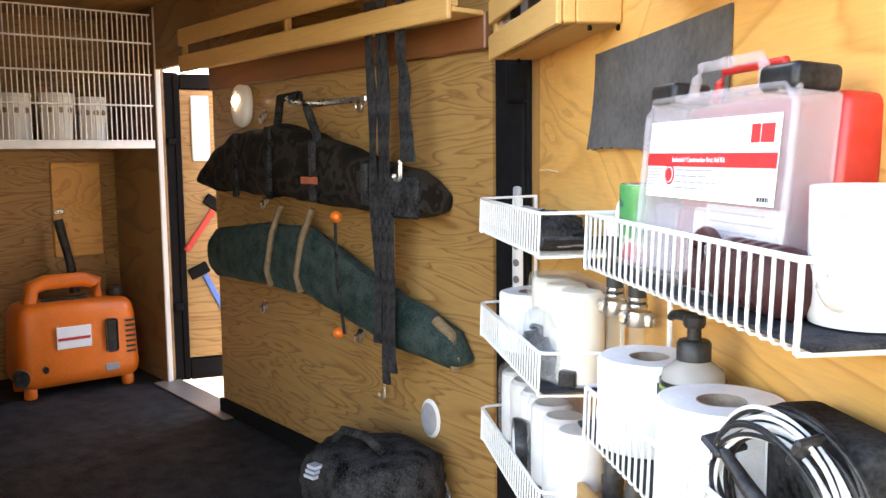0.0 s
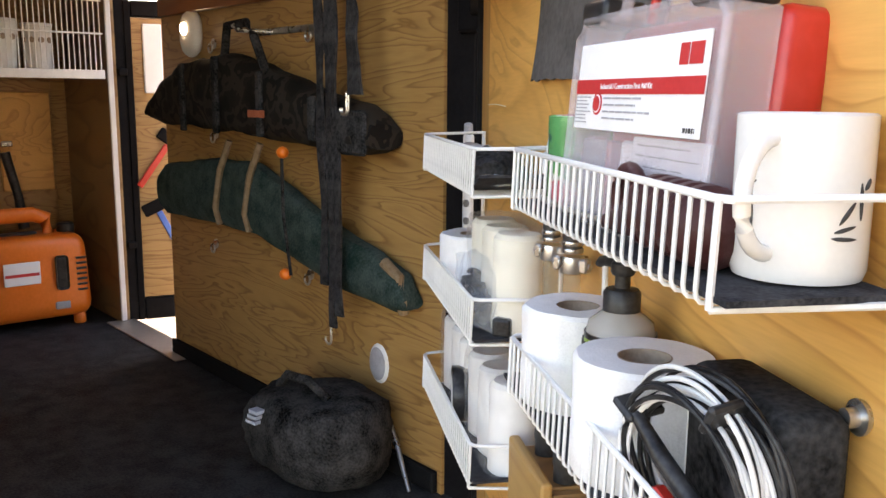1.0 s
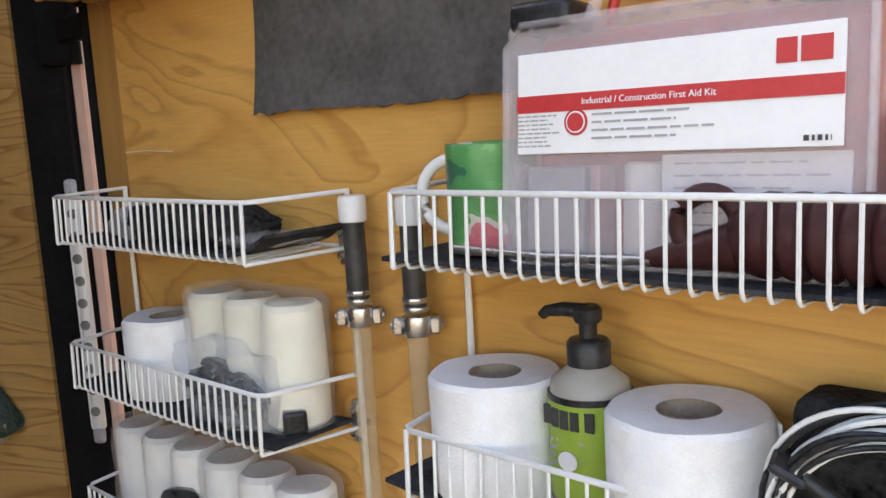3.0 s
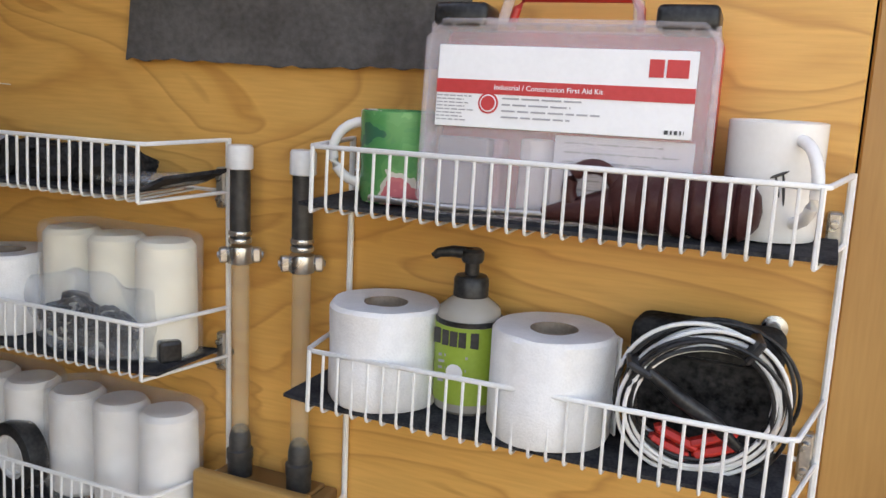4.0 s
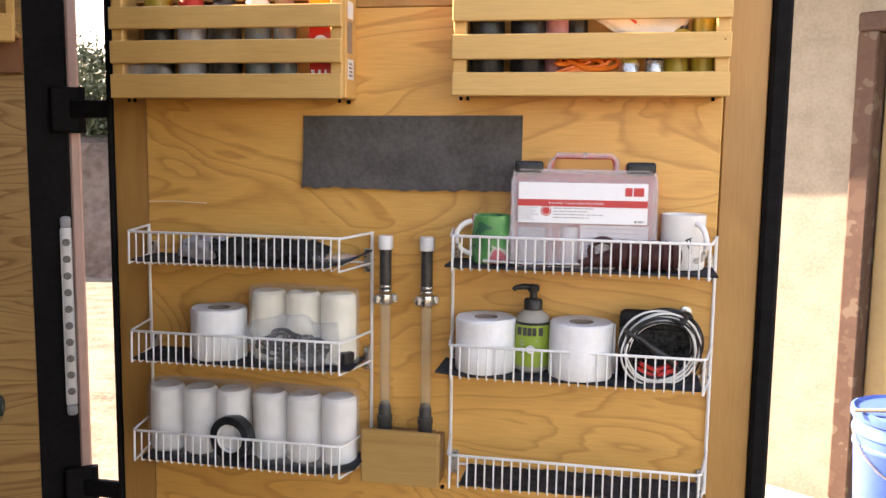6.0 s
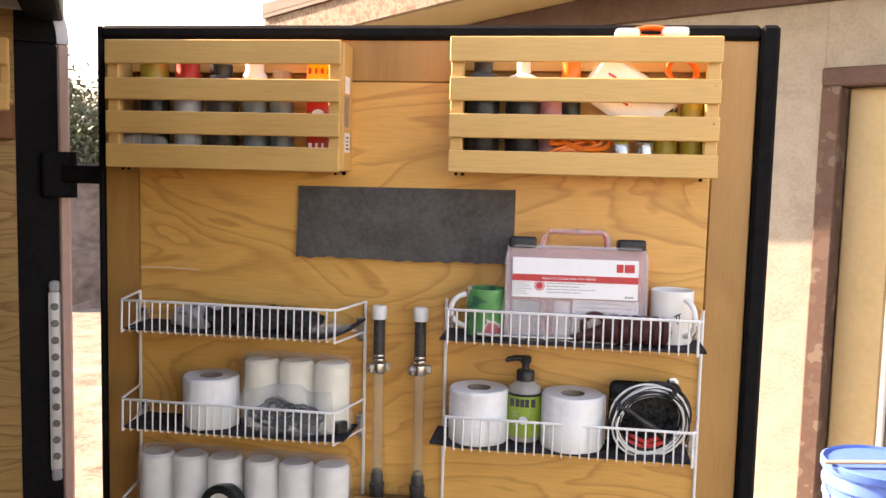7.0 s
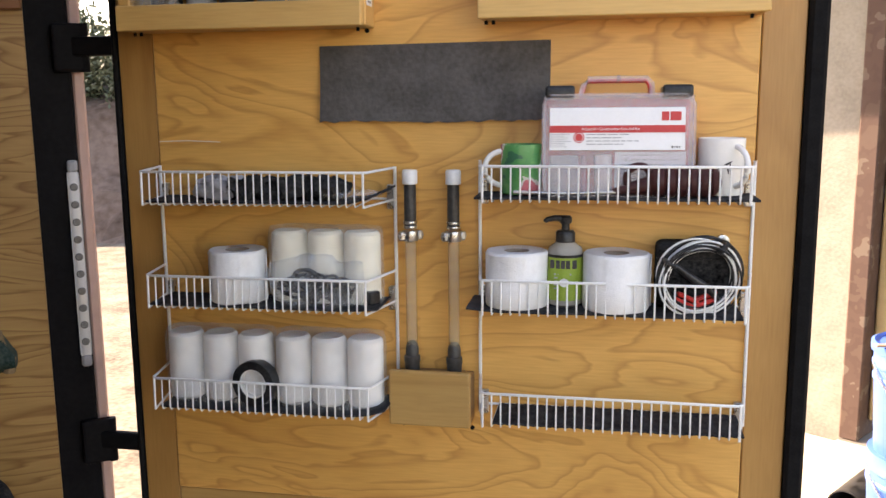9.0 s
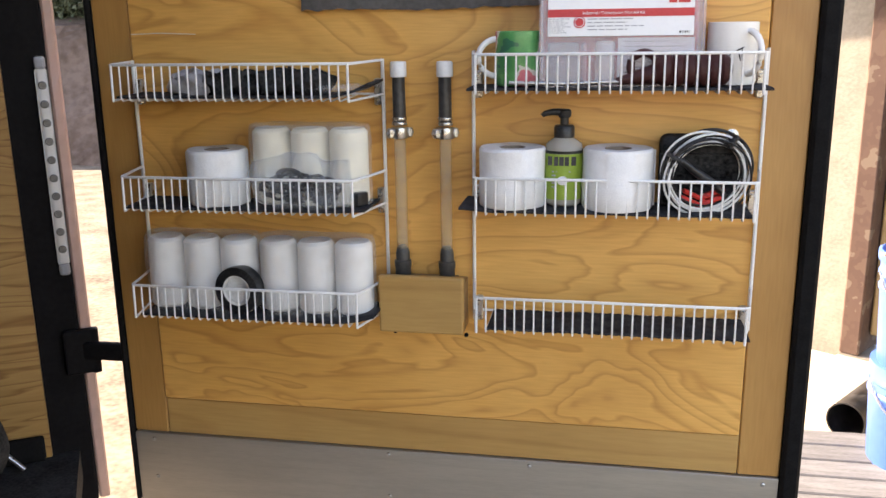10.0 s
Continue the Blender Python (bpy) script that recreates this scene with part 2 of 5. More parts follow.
def lamp_glass():
    m, n, l, b = base("lit_lamp_lens", 0.3)
    b.inputs["Base Color"].default_value = (0.8, 0.75, 0.65, 1)
    b.inputs["Emission Color"].default_value = (1, 0.85, 0.6, 1)
    b.inputs["Emission Strength"].default_value = 6.0
    return m


LENS = lamp_glass()


# ---- builders ----
def box(bm, x0, x1, y0, y1, z0, z1, bev=0.0, seg=1):
    vs = bmesh.ops.create_cube(bm, size=1.0)["verts"]
    bmesh.ops.scale(bm, vec=(x1 - x0, y1 - y0, z1 - z0), verts=vs)
    bmesh.ops.translate(bm, vec=((x0 + x1) / 2, (y0 + y1) / 2, (z0 + z1) / 2), verts=vs)
    if bev:
        es = list({e for v in vs for e in v.link_edges})
        bmesh.ops.bevel(bm, geom=es, offset=bev, segments=seg, affect="EDGES", profile=0.5)
    return vs


def boxm(x0, x1, y0, y1, z0, z1, bev=0.0, seg=1):
    bm = bmesh.new()
    box(bm, x0, x1, y0, y1, z0, z1, bev, seg)
    return bm


def tube(bm, pts, r, seg=6, closed=False):
    """A round bar along a line of points."""
    pts = [Vector(p) for p in pts]
    n = len(pts)
    rad = r if isinstance(r, (list, tuple)) else [r] * n
    rings, up = [], Vector((0.31, 0.17, 0.93)).normalized()
    for i, p in enumerate(pts):
        a = pts[(i - 1) % n] if closed or i else p
        b = pts[(i + 1) % n] if closed or i < n - 1 else p
        d = (b - a).normalized()
        s = d.cross(up)
        if s.length < 0.2:
            s = d.cross(Vector((1, 0.2, 0)))
        s.normalize()
        u = s.cross(d).normalized()
        rings.append([bm.verts.new(p + (s * math.cos(2 * math.pi * k / seg) + u * math.sin(2 * math.pi * k / seg)) * rad[i]) for k in range(seg)])
    for i in range(n if closed else n - 1):
        A, B = rings[i], rings[(i + 1) % n]
        for k in range(seg):
            bm.faces.new((A[k], A[(k + 1) % seg], B[(k + 1) % seg], B[k]))
    if not closed:
        bm.faces.new(rings[0][::-1])
        bm.faces.new(rings[-1])


def tubem(pts, r, seg=6, closed=False):
    bm = bmesh.new()
    tube(bm, pts, r, seg, closed)
    return bm


def lathe(bm, prof, c=(0, 0, 0), seg=28, axis="z"):
    """A turned shape: prof is (radius, height) from bottom to top."""
    rings = []
    for r, h in prof:
        ring = []
        for k in range(seg):
            a = 2 * math.pi * k / seg
            x, y = r * math.cos(a), r * math.sin(a)
            p = {"z": (x, y, h), "y": (x, -h, y), "x": (h, x, y)}[axis]
            ring.append(bm.verts.new(Vector(c) + Vector(p)))
        rings.append(ring)
    for A, B in zip(rings, rings[1:]):
        for k in range(seg):
            bm.faces.new((A[k], A[(k + 1) % seg], B[(k + 1) % seg], B[k]))
    if prof[0][0] > 1e-5:
        bm.faces.new(rings[0][::-1])
    if prof[-1][0] > 1e-5:
        bm.faces.new(rings[-1])


def lathem(prof, c=(0, 0, 0), seg=28, axis="z"):
    bm = bmesh.new()
    lathe(bm, prof, c, seg, axis)
    return bm


def arc(c, r, a0, a1, n, plane="xz"):
    out = []
    for i in range(n + 1):
        a = radians(a0 + (a1 - a0) * i / n)
        u, v = r * math.cos(a), r * math.sin(a)
        out.append(Vector(c) + Vector({"xz": (u, 0, v), "xy": (u, v, 0), "yz": (0, u, v)}[plane]))
    return out


def extrude_outline(bm, outline, y0, y1):
    """A flat outline of (x, z) points given thickness from y0 to y1."""
    f = [bm.verts.new((x, y0, z)) for x, z in outline]
    g = [bm.verts.new((x, y1, z)) for x, z in outline]
    bm.faces.new(f)
    bm.faces.new(g[::-1])
    k = len(f)
    for i in range(k):
        bm.faces.new((f[(i + 1) % k], f[i], g[i], g[(i + 1) % k]))


def wobble(bm, amp, scale, seed=0.0):
    for v in bm.verts:
        v.co += Vector(noise.noise_vector(v.co * scale + Vector((seed, seed, seed)))) * amp


def blob(bm, c, s, sub=3, amp=0.0, scale=10.0, seed=0.0, square=0.0):
    """A soft lump; square > 0 pushes it towards a box."""
    vs = bmesh.ops.create_icosphere(bm, subdivisions=sub, radius=1.0)["verts"]
    for v in vs:
        p = v.co.copy()
        if square:
            k = max(abs(p.x), abs(p.y), abs(p.z))
            p = p.lerp(p / k, square)
        q = Vector((p.x * s[0], p.y * s[1], p.z * s[2])) + Vector(c)
        if amp:
            q += Vector(noise.noise_vector(q * scale + Vector((seed, seed, seed)))) * amp
        v.co = q


def mesh_of(bm, name, material, smooth=False):
    bmesh.ops.recalc_face_normals(bm, faces=bm.faces)
    me = bpy.data.meshes.new(name)
    bm.to_mesh(me)
    bm.free()
    me.materials.append(material)
    if smooth:
        me.shade_smooth()
        me.set_sharp_from_angle(angle=radians(38))
    return me


def part(name, bm, material, parent, label="", smooth=False, matrix=None):
    """One mesh object under a thing or a part."""
    ob = new(name, mesh_of(bm, name, material, smooth))
    ob.parent = parent
    if matrix is not None:
        ob.matrix_basis = matrix
    return tagged(ob, label) if label else ob


def thing(name, label, category, group="", m=None, kind=""):
    ob = new(name)
    ob.empty_display_size = 0.02
    if m is not None:
        ob.matrix_basis = m
    return tagged(ob, label, category, group, kind)


def solid(name, bm, material, label, category, group="", kind="", m=None, smooth=False):
    """A thing that is one mesh."""
    ob = new(name, mesh_of(bm, name, material, smooth))
    if m is not None:
        ob.matrix_basis = m
    return tagged(ob, label, category, group, kind)


def piece(name, mesh, parent, m):
    ob = new(name, mesh)
    ob.parent = parent
    ob.matrix_basis = m
    return ob


def words(text, size, material, parent, m, name="lettering"):
    c = bpy.data.curves.new(name, "FONT")
    c.body, c.size, c.extrude, c.align_x, c.align_y = text, size, 0.0002, "CENTER", "CENTER"
    c.materials.append(material)
    ob = new(name, c)
    ob.parent = parent
    ob.matrix_basis = m
    return ob


def bars(x0, x1, z0, z1, y, rows, seed, fill=0.45, ragged=0.35):
    """Rows of small bars in place of print that cannot be read."""
    rnd, bm = random.Random(seed), bmesh.new()
    step = (z1 - z0) / rows
    for i in range(rows):
        z, x, end = z1 - (i + 0.5) * step, x0, x1 - (x1 - x0) * ragged * rnd.random()
        while x < end:
            w = min((x1 - x0) * rnd.uniform(0.08, 0.2), end - x)
            box(bm, x, x + w, y - 0.0003, y, z - step * fill / 2, z + step * fill / 2)
            x += w + step * 0.4
    return bm

# ---- ground, house and yard ----
def ground():
    bm = bmesh.new()
    bmesh.ops.create_grid(bm, x_segments=60, y_segments=60, size=60)
    for v in bm.verts:
        v.co.z = GROUND + 0.03 * noise.noise(v.co * 0.7)
    solid("ground", bm, GRAVEL, "pale sandy gravel yard in sunlight", "ground", kind="structure")


GROUND = -0.50
ground()
HOUSE = pose(1.16, 2.05, GROUND, 0, 0, -35)      # house front wall: local x along the wall, y into the house


def house():
    h = thing("house", "tan stucco house with brown timber roof edge behind the trailer", "house", m=HOUSE)
    slope, x0, x1 = math.tan(radians(3.7)), -2.95, 4.0

    def under(x):
        return 2.157 + (x - x0) * slope
    part("wall", boxm(-2.5, 0.0, 0.0, 0.2, 0.0, 2.165), STUCCO, h)
    part("wall", boxm(1.35, 4.0, 0.0, 0.2, 0.0, 2.165), STUCCO, h)
    bm = bmesh.new()
    extrude_outline(bm, [(-2.5, 2.167), (4.0, 2.167), (4.0, under(4.0) + 0.015), (-2.5, under(-2.5) + 0.015)], -0.04, 0.2)
    part("gable", bm, BROWN_PAINT, h, "dark brown timber gable")
    # door frame in weathered brown timber and a cream door with glass
    part("door_jamb", boxm(0.0, 0.075, -0.03, 0.16, 0.03, 1.84, 0.006), JAMB, h, "weathered brown timber jamb")
    part("door_jamb", boxm(1.275, 1.35, -0.03, 0.16, 0.03, 1.84, 0.006), JAMB, h, "weathered brown timber jamb")
    part("door_head", boxm(0.0, 1.35, -0.034, 0.16, 1.84, 1.91, 0.006), BROWN_PAINT, h)
    part("wall", boxm(0.001, 1.349, 0.0, 0.2, 1.911, 2.165), STUCCO, h)
    d = part("door", boxm(0.079, 0.26, 0.05, 0.10, 0.10, 1.836, 0.008), CREAM, h, "cream painted glazed door")
    part("rail", boxm(0.262, 1.27, 0.05, 0.10, 0.10, 0.42, 0.008), CREAM, d)
    part("rail", boxm(0.262, 1.27, 0.05, 0.10, 1.66, 1.836, 0.008), CREAM, d)
    part("bead", boxm(0.262, 0.282, 0.045, 0.08, 0.422, 1.658, 0.004), WHITE_PLASTIC, d)
    part("glass", boxm(0.284, 1.27, 0.07, 0.076, 0.422, 1.658), GLASS, d, "dark window glass")
    part("threshold", boxm(0.0, 1.35, -0.06, 0.16, 0.0, 0.03, 0.006), ALU, h)
    # rake of the roof with peeling fascia over a dark beam

    def rake(dz, hgt, y0, y1):
        bm = bmesh.new()
        z = 2.157 + dz
        extrude_outline(bm, [(x0, z), (x1, z + (x1 - x0) * slope), (x1, z + (x1 - x0) * slope + hgt), (x0, z + hgt)], y0, y1)
        return bm
    part("fascia", rake(0.0, 0.15, -0.55, -0.51), PEELED, h, "fascia board with peeling white paint")
    part("drip_edge", rake(0.152, 0.02, -0.57, -0.53), BROWN_PAINT, h)
    part("soffit", rake(0.02, 0.03, -0.509, 0.2), CREAM, h)
    part("roof", rake(0.175, 0.06, -0.57, 0.6), BROWN_PAINT, h)
    return h


GLASS = glassy("window_glass", (0.10, 0.11, 0.11), 0.05, 0.75)
house()
solid("pavement", boxm(-0.6, 3.0, -1.25, -0.062, -0.03, 0.03, 0.01), CONCRETE, "pale sunlit concrete slab at the house door", "pavement", kind="structure", m=HOUSE)


def bucket(x, y, z, with_lid):
    b = thing("bucket", "blue plastic bucket stacked by the house door", "bucket", "stacked buckets", pose(x, y, z))
    k = [(0.128, 0.0), (0.131, 0.004), (0.146, 0.27), (0.150, 0.275), (0.150, 0.283), (0.146, 0.288), (0.148, 0.31), (0.153, 0.315), (0.153, 0.323), (0.149, 0.33), (0.150, 0.365)]
    part("body", lathem(k, seg=36), BLUE, b, smooth=True)
    if with_lid:
        part("lid", lathem([(0.156, 0.355), (0.158, 0.36), (0.158, 0.378), (0.150, 0.382), (0.146, 0.374), (0.02, 0.373), (0.0, 0.373)], seg=36), BLUE, b, smooth=True)
    pts = [(0.156 * math.cos(radians(a)), -0.152 * math.sin(radians(a)), 0.325 - 0.13 * math.sin(radians(a))) for a in range(0, 181, 15)]
    part("bail", tubem(pts, 0.003), STEEL, b, "steel wire handle")
    return b


bucket(1.105, 0.99, GROUND + 0.02, False)
bucket(1.105, 0.99, GROUND + 0.315, True)
solid("paint_stick", boxm(-0.12, 0.12, -0.010, 0.010, 0, 0.006, 0.002), CARD, "brown wooden stirring stick on the bucket lid", "stick", m=pose(1.05, 0.95, GROUND + 0.70, 0, 0, 12))
solid("drain_pipe", lathem([(0.054, 0.0), (0.060, 0.0), (0.060, 0.4), (0.056, 0.4), (0.053, 0.02)], seg=28, axis="y"), BLACK, "black corrugated drain pipe lying on the slab", "pipe", m=pose(1.202, 1.562, GROUND + 0.091, 0, 0, -35), smooth=True)


def deck():
    d = thing("deck", "low grey timber deck beside the trailer door", "deck", m=pose(0.58, 0.62, GROUND))
    me = mesh_of(boxm(0, 1.5, 0, 0.092, 0, 0.024, 0.004), "plank", DECK)
    for i in range(6):
        piece("plank", me, d, pose(0, i * 0.098 - 0.06, 0.075))
    part("joist", boxm(0.05, 0.09, -0.05, 0.52, 0.0, 0.074), DECK, d)
    part("joist", boxm(1.38, 1.42, -0.05, 0.52, 0.0, 0.074), DECK, d)


deck()


def bank():
    bm = bmesh.new()
    bmesh.ops.create_grid(bm, x_segments=150, y_segments=60, size=1)
    for v in bm.verts:
        u, w = v.co.x, (v.co.y + 1) / 2
        k = min(1.0, w * 4.5)
        h = 1.45 * (3 * k * k - 2 * k ** 3) + 0.5 * w
        p = Vector((u * 16 - 6, 5.9 + 7 * w + 0.8 * noise.noise(Vector((u * 5, 0, 0))), GROUND - 0.12 + h))
        v.co = p + Vector(noise.noise_vector(p * 1.6)) * 0.16 + Vector(noise.noise_vector(p * 5.0)) * 0.05
    solid("dirt_bank", bm, BANK, "reddish bare dirt bank behind the yard", "bank", kind="structure")


bank()


def bush(x, y, z, s, seed):
    """A dry shrub: limbs and many small leaves."""
    rnd = random.Random(seed)
    b = thing("bush", "dusty green shrub on the dirt bank", "bush", "yard shrubs", pose(x, y, z))
    bm = bmesh.new()
    tips = []
    for i in range(7):
        a, lean = rnd.uniform(0, 6.28), rnd.uniform(0.15, 0.6)
        p0 = Vector((0, 0, -0.1))
        p1 = Vector((math.cos(a) * lean * 0.4, math.sin(a) * lean * 0.4, 0.5)) * s
        p2 = Vector((math.cos(a) * lean, math.sin(a) * lean, rnd.uniform(0.8, 1.3))) * s
        tube(bm, [p0, p1, p2], [0.035 * s, 0.022 * s, 0.008 * s], 6)
        tips += [p1, p2, (p1 + p2) / 2]
    part("trunk", bm, BARK, b)
    verts, faces = [], []
    for t in tips:
        for _ in range(420):
            c = t + Vector((rnd.gauss(0, 0.17), rnd.gauss(0, 0.17), rnd.gauss(0, 0.16))) * s
            u = Vector((rnd.gauss(0, 1), rnd.gauss(0, 1), rnd.gauss(0, 1))).normalized()
            w = u.cross(Vector((rnd.gauss(0, 1), rnd.gauss(0, 1), rnd.gauss(0, 1)))).normalized()
            L, W = 0.040 * s * rnd.uniform(0.6, 1.3), 0.019 * s
            k = len(verts)
            verts += [c - u * L, c + w * W, c + u * L, c - w * W]
            faces.append((k, k + 1, k + 2, k + 3))
    me = bpy.data.meshes.new("crown")
    me.from_pydata(verts, [], faces)
    me.materials.append(LEAF)
    ob = new("crown", me)
    ob.parent = b


for bx, by, bz, bs, sd in [(-6.1, 8.0, 0.95, 1.15, 1), (-4.9, 7.9, 0.90, 1.2, 2), (-7.3, 8.4, 1.0, 1.2, 3), (-5.6, 9.0, 1.05, 1.35, 4), (-4.0, 8.2, 0.95, 1.1, 8), (-6.7, 9.2, 1.1, 1.4, 9), (-9.5, 4.5, GROUND, 1.5, 5), (-11.0, 1.5, GROUND, 1.8, 6), (-8.6, 2.2, GROUND, 1.2, 7)]:
    bush(bx, by, bz - 0.35, bs * 0.74, sd)

# ---- the trailer door ----
DX0, DX1, DZ0, DZ1 = -0.691, 0.561, -0.125, 1.247


def trailer_door():
    d = thing("door_1", "wide plywood-lined trailer door standing open, black edge trim", "door", kind="structure")
    part("core", boxm(DX0 + 0.004, DX1 - 0.004, 0.028, 0.062, DZ0 + 0.004, DZ1 - 0.004), BLACK_METAL, d)
    part("skin", boxm(DX0, DX1, 0.063, 0.066, DZ0, DZ1), PINK, d, "faded outer skin")
    part("plywood_panel", boxm(-0.608, 0.458, 0.008, 0.027, 0.101, 1.145, 0.002), PLY, d, "varnished pine plywood with wavy grain")
    part("stile", boxm(-0.680, -0.610, 0.012, 0.027, 0.026, 1.222, 0.002), BOARD, d, "brown stained edge board")
    part("stile", boxm(0.460, 0.529, 0.012, 0.027, 0.026, 1.222, 0.002), BOARD, d, "brown stained edge board")
    part("bottom_rail", boxm(-0.609, 0.459, 0.013, 0.027, 0.026, 0.0995, 0.002), BOARD_H, d)
    part("header", boxm(-0.609, 0.459, 0.013, 0.027, 1.1465, 1.222, 0.002), BOARD, d)
    part("edge_trim", boxm(DX0, -0.681, 0.004, 0.062, DZ0, DZ1, 0.003), RUBBER, d, "black rubber edge")
    part("edge_trim", boxm(0.530, DX1, -0.002, 0.062, DZ0, DZ1, 0.006), RUBBER, d, "black rubber edge")
    part("edge_trim", boxm(-0.6805, 0.5295, 0.0, 0.062, 1.2225, DZ1, 0.006), RUBBER, d, "black rubber edge")
    k = part("kick_plate", boxm(-0.6795, 0.5285, 0.007, 0.027, DZ0, 0.0245, 0.001), ALU, d, "bare aluminium kick plate")
    rv = mesh_of(lathem([(0.0045, 0.0), (0.004, 0.0015), (0.002, 0.0025), (0.0, 0.0026)], seg=10, axis="y"), "rivet", STEEL)
    for x, z in [(-0.64, 0.012), (-0.165, 0.016), (0.098, 0.014), (0.503, 0.012), (-0.64, -0.069), (-0.165, -0.07), (0.098, -0.07), (0.503, -0.07)]:
        piece("rivet", rv, k, pose(x, 0.007, z))
    sc = mesh_of(lathem([(0.004, 0.0), (0.004, 0.003), (0.0025, 0.004), (0.0, 0.004)], seg=8, axis="y"), "screw", BLACK_METAL)
    for x, z in [(-0.145, 0.262), (-0.016, 0.261), (-0.155, 0.50), (-0.2, 0.977)]:
        piece("screw", sc, d, pose(x, 0.008, z))
    part("scratch", tubem([(-0.606, 0.0075, 0.785), (-0.55, 0.0075, 0.7865), (-0.485, 0.0075, 0.784)], 0.0007, 5), WHITE_PLASTIC, d)
    return d


trailer_door()


def felt_strip():
    """A rectangle of charcoal felt whose lower edge curls off the wood."""
    bm = bmesh.new()
    nx, nz = 80, 14
    grid = []
    for i in range(nx + 1):
        col = []
        for j in range(nz + 1):
            u, v = i / nx, j / nz
            x = -0.287 + 0.407 * u
            zb = 0.819 + 0.0015 * math.sin(u * 9) * (1 - v) + 0.001 * u * (1 - v) + 0.004 * noise.noise(Vector((u * 22, 0, 0)))
            z = zb + (0.952 - zb + 0.003 * u) * v
            y = 0.0045 - 0.012 * (1 - v) ** 2 * (0.7 + 0.3 * math.cos(u * 7))
            col.append(bm.verts.new((x, y, z)))
        grid.append(col)
    fs = []
    for i in range(nx):
        for j in range(nz):
            fs.append(bm.faces.new((grid[i][j], grid[i + 1][j], grid[i + 1][j + 1], grid[i][j + 1])))
    r = bmesh.ops.extrude_face_region(bm, geom=fs)
    for v in [g for g in r["geom"] if isinstance(g, bmesh.types.BMVert)]:
        v.co.y += 0.003
    solid("felt_strip", bm, FELT, "charcoal felt rectangle fixed to the plywood", "felt panel", smooth=True)


felt_strip()


# ---- wire racks ----
def wire_rack(x0, x1, levels, drop, label, fx0, fx1):
    """A door rack: two uprights and three wire baskets; levels are the rim heights, drop the basket height."""
    r = thing("wire_rack", label, "wire rack", "door racks")
    for x in (x0, x1):
        part("upright", tubem([(x, 0.0, levels[0] + 0.004), (x, 0.0, levels[2] - drop - 0.012)], 0.0032, 8), WIRE, r, smooth=True)
    front = -0.103
    bracket = bmesh.new()
    box(bracket, -0.006, 0.006, -0.004, 0.008, -0.022, 0.022, 0.002)
    bmesh.ops.create_cone(bracket, cap_ends=True, segments=10, radius1=0.004, radius2=0.003, depth=0.005, matrix=pose(0, -0.006, 0.012, 90))
    bmesh.ops.create_cone(bracket, cap_ends=True, segments=10, radius1=0.004, radius2=0.003, depth=0.005, matrix=pose(0, -0.006, -0.012, 90))
    bmesh_ = mesh_of(bracket, "bracket", STEEL)
    n = 27
    for lv in levels:
        lo = lv - drop
        bm = bmesh.new()
        rim = [(x0, -0.001, lv + 0.002), (fx0 - 0.004, front + 0.006, lv), (fx0 + 0.004, front, lv), (fx1 - 0.004, front, lv), (fx1 + 0.004, front + 0.006, lv), (x1, -0.001, lv + 0.002)]
        tube(bm, rim, 0.0024, 8)
        bk = part("basket", bm, WIRE, r, smooth=True)
        for x, xf in ((x0, fx0), (x1, fx1)):
            part("side_wire", tubem([(x, 0.0, lo + 0.004), (xf, front - 0.002, lo)], 0.0022, 6), WIRE, bk, smooth=True)
            part("corner_wire", tubem([(xf, front, lv), (xf, front - 0.002, lo)], 0.0022, 6), WIRE, bk, smooth=True)
        part("back_wire", tubem([(x0, 0.002, lo + 0.004), (x1, 0.002, lo + 0.004)], 0.0024, 6), WIRE, bk, smooth=True)
        wm = mesh_of(tubem([(0, -0.0005, 0.0), (0, -0.0023, -drop + 0.007), (0, -0.0016, -drop + 0.003), (0, 0.0006, -drop + 0.0006), (0, 0.005, -drop), (0, 0.10, -drop + 0.003)], 0.0015, 6), "wire", WIRE, True)
        for i in range(1, n):
            piece("wire", wm, bk, pose(fx0 + (fx1 - fx0) * i / n, front, lv))
        for x in (x0, x1):
            piece("bracket", bmesh_, bk, pose(x + (-0.009 if x == x1 else 0.009), 0.0, lo + 0.008))
    return r


wire_rack(0.0, 0.457, (0.749, 0.560, 0.365), 0.058, "white vinyl-coated wire door rack holding cups, paper and cable", 0.018, 0.437)
wire_rack(-0.604, -0.153, (0.737, 0.552, 0.362), 0.058, "white vinyl-coated wire door rack holding paper rolls", -0.585, -0.183)


def liner(x0, x1, z, lift0, lift1, label, ribs=False, y0=-0.1035, y1=-0.006):
    """A charcoal mat cut for the basket floor, its ends curling a little."""
    bm = bmesh.new()
    nx = 60 if ribs else 16
    rows = []
    for i in range(nx + 1):
        u = i / nx
        x = x0 + (x1 - x0) * u
        zz = z + lift0 * max(0, 1 - u * 6) ** 2 + lift1 * max(0, 1 - (1 - u) * 6) ** 2 + 0.001 * noise.noise(Vector((x * 30, z, 0)))
        if ribs:
            zz += 0.0012 * (i % 2)
        rows.append([(x, y0, zz), (x, y1, zz + 0.001), (x, y1, zz - 0.003), (x, y0, zz - 0.0035)])
    vs = [[bm.verts.new(p) for p in r] for r in rows]
    for a, b in zip(vs, vs[1:]):
        for k in range(4):
            bm.faces.new((a[k], a[(k + 1) % 4], b[(k + 1) % 4], b[k]))
    bm.faces.new(vs[0][::-1])
    bm.faces.new(vs[-1])
    solid("shelf_liner", bm, LINER, label, "liner", "basket liners")


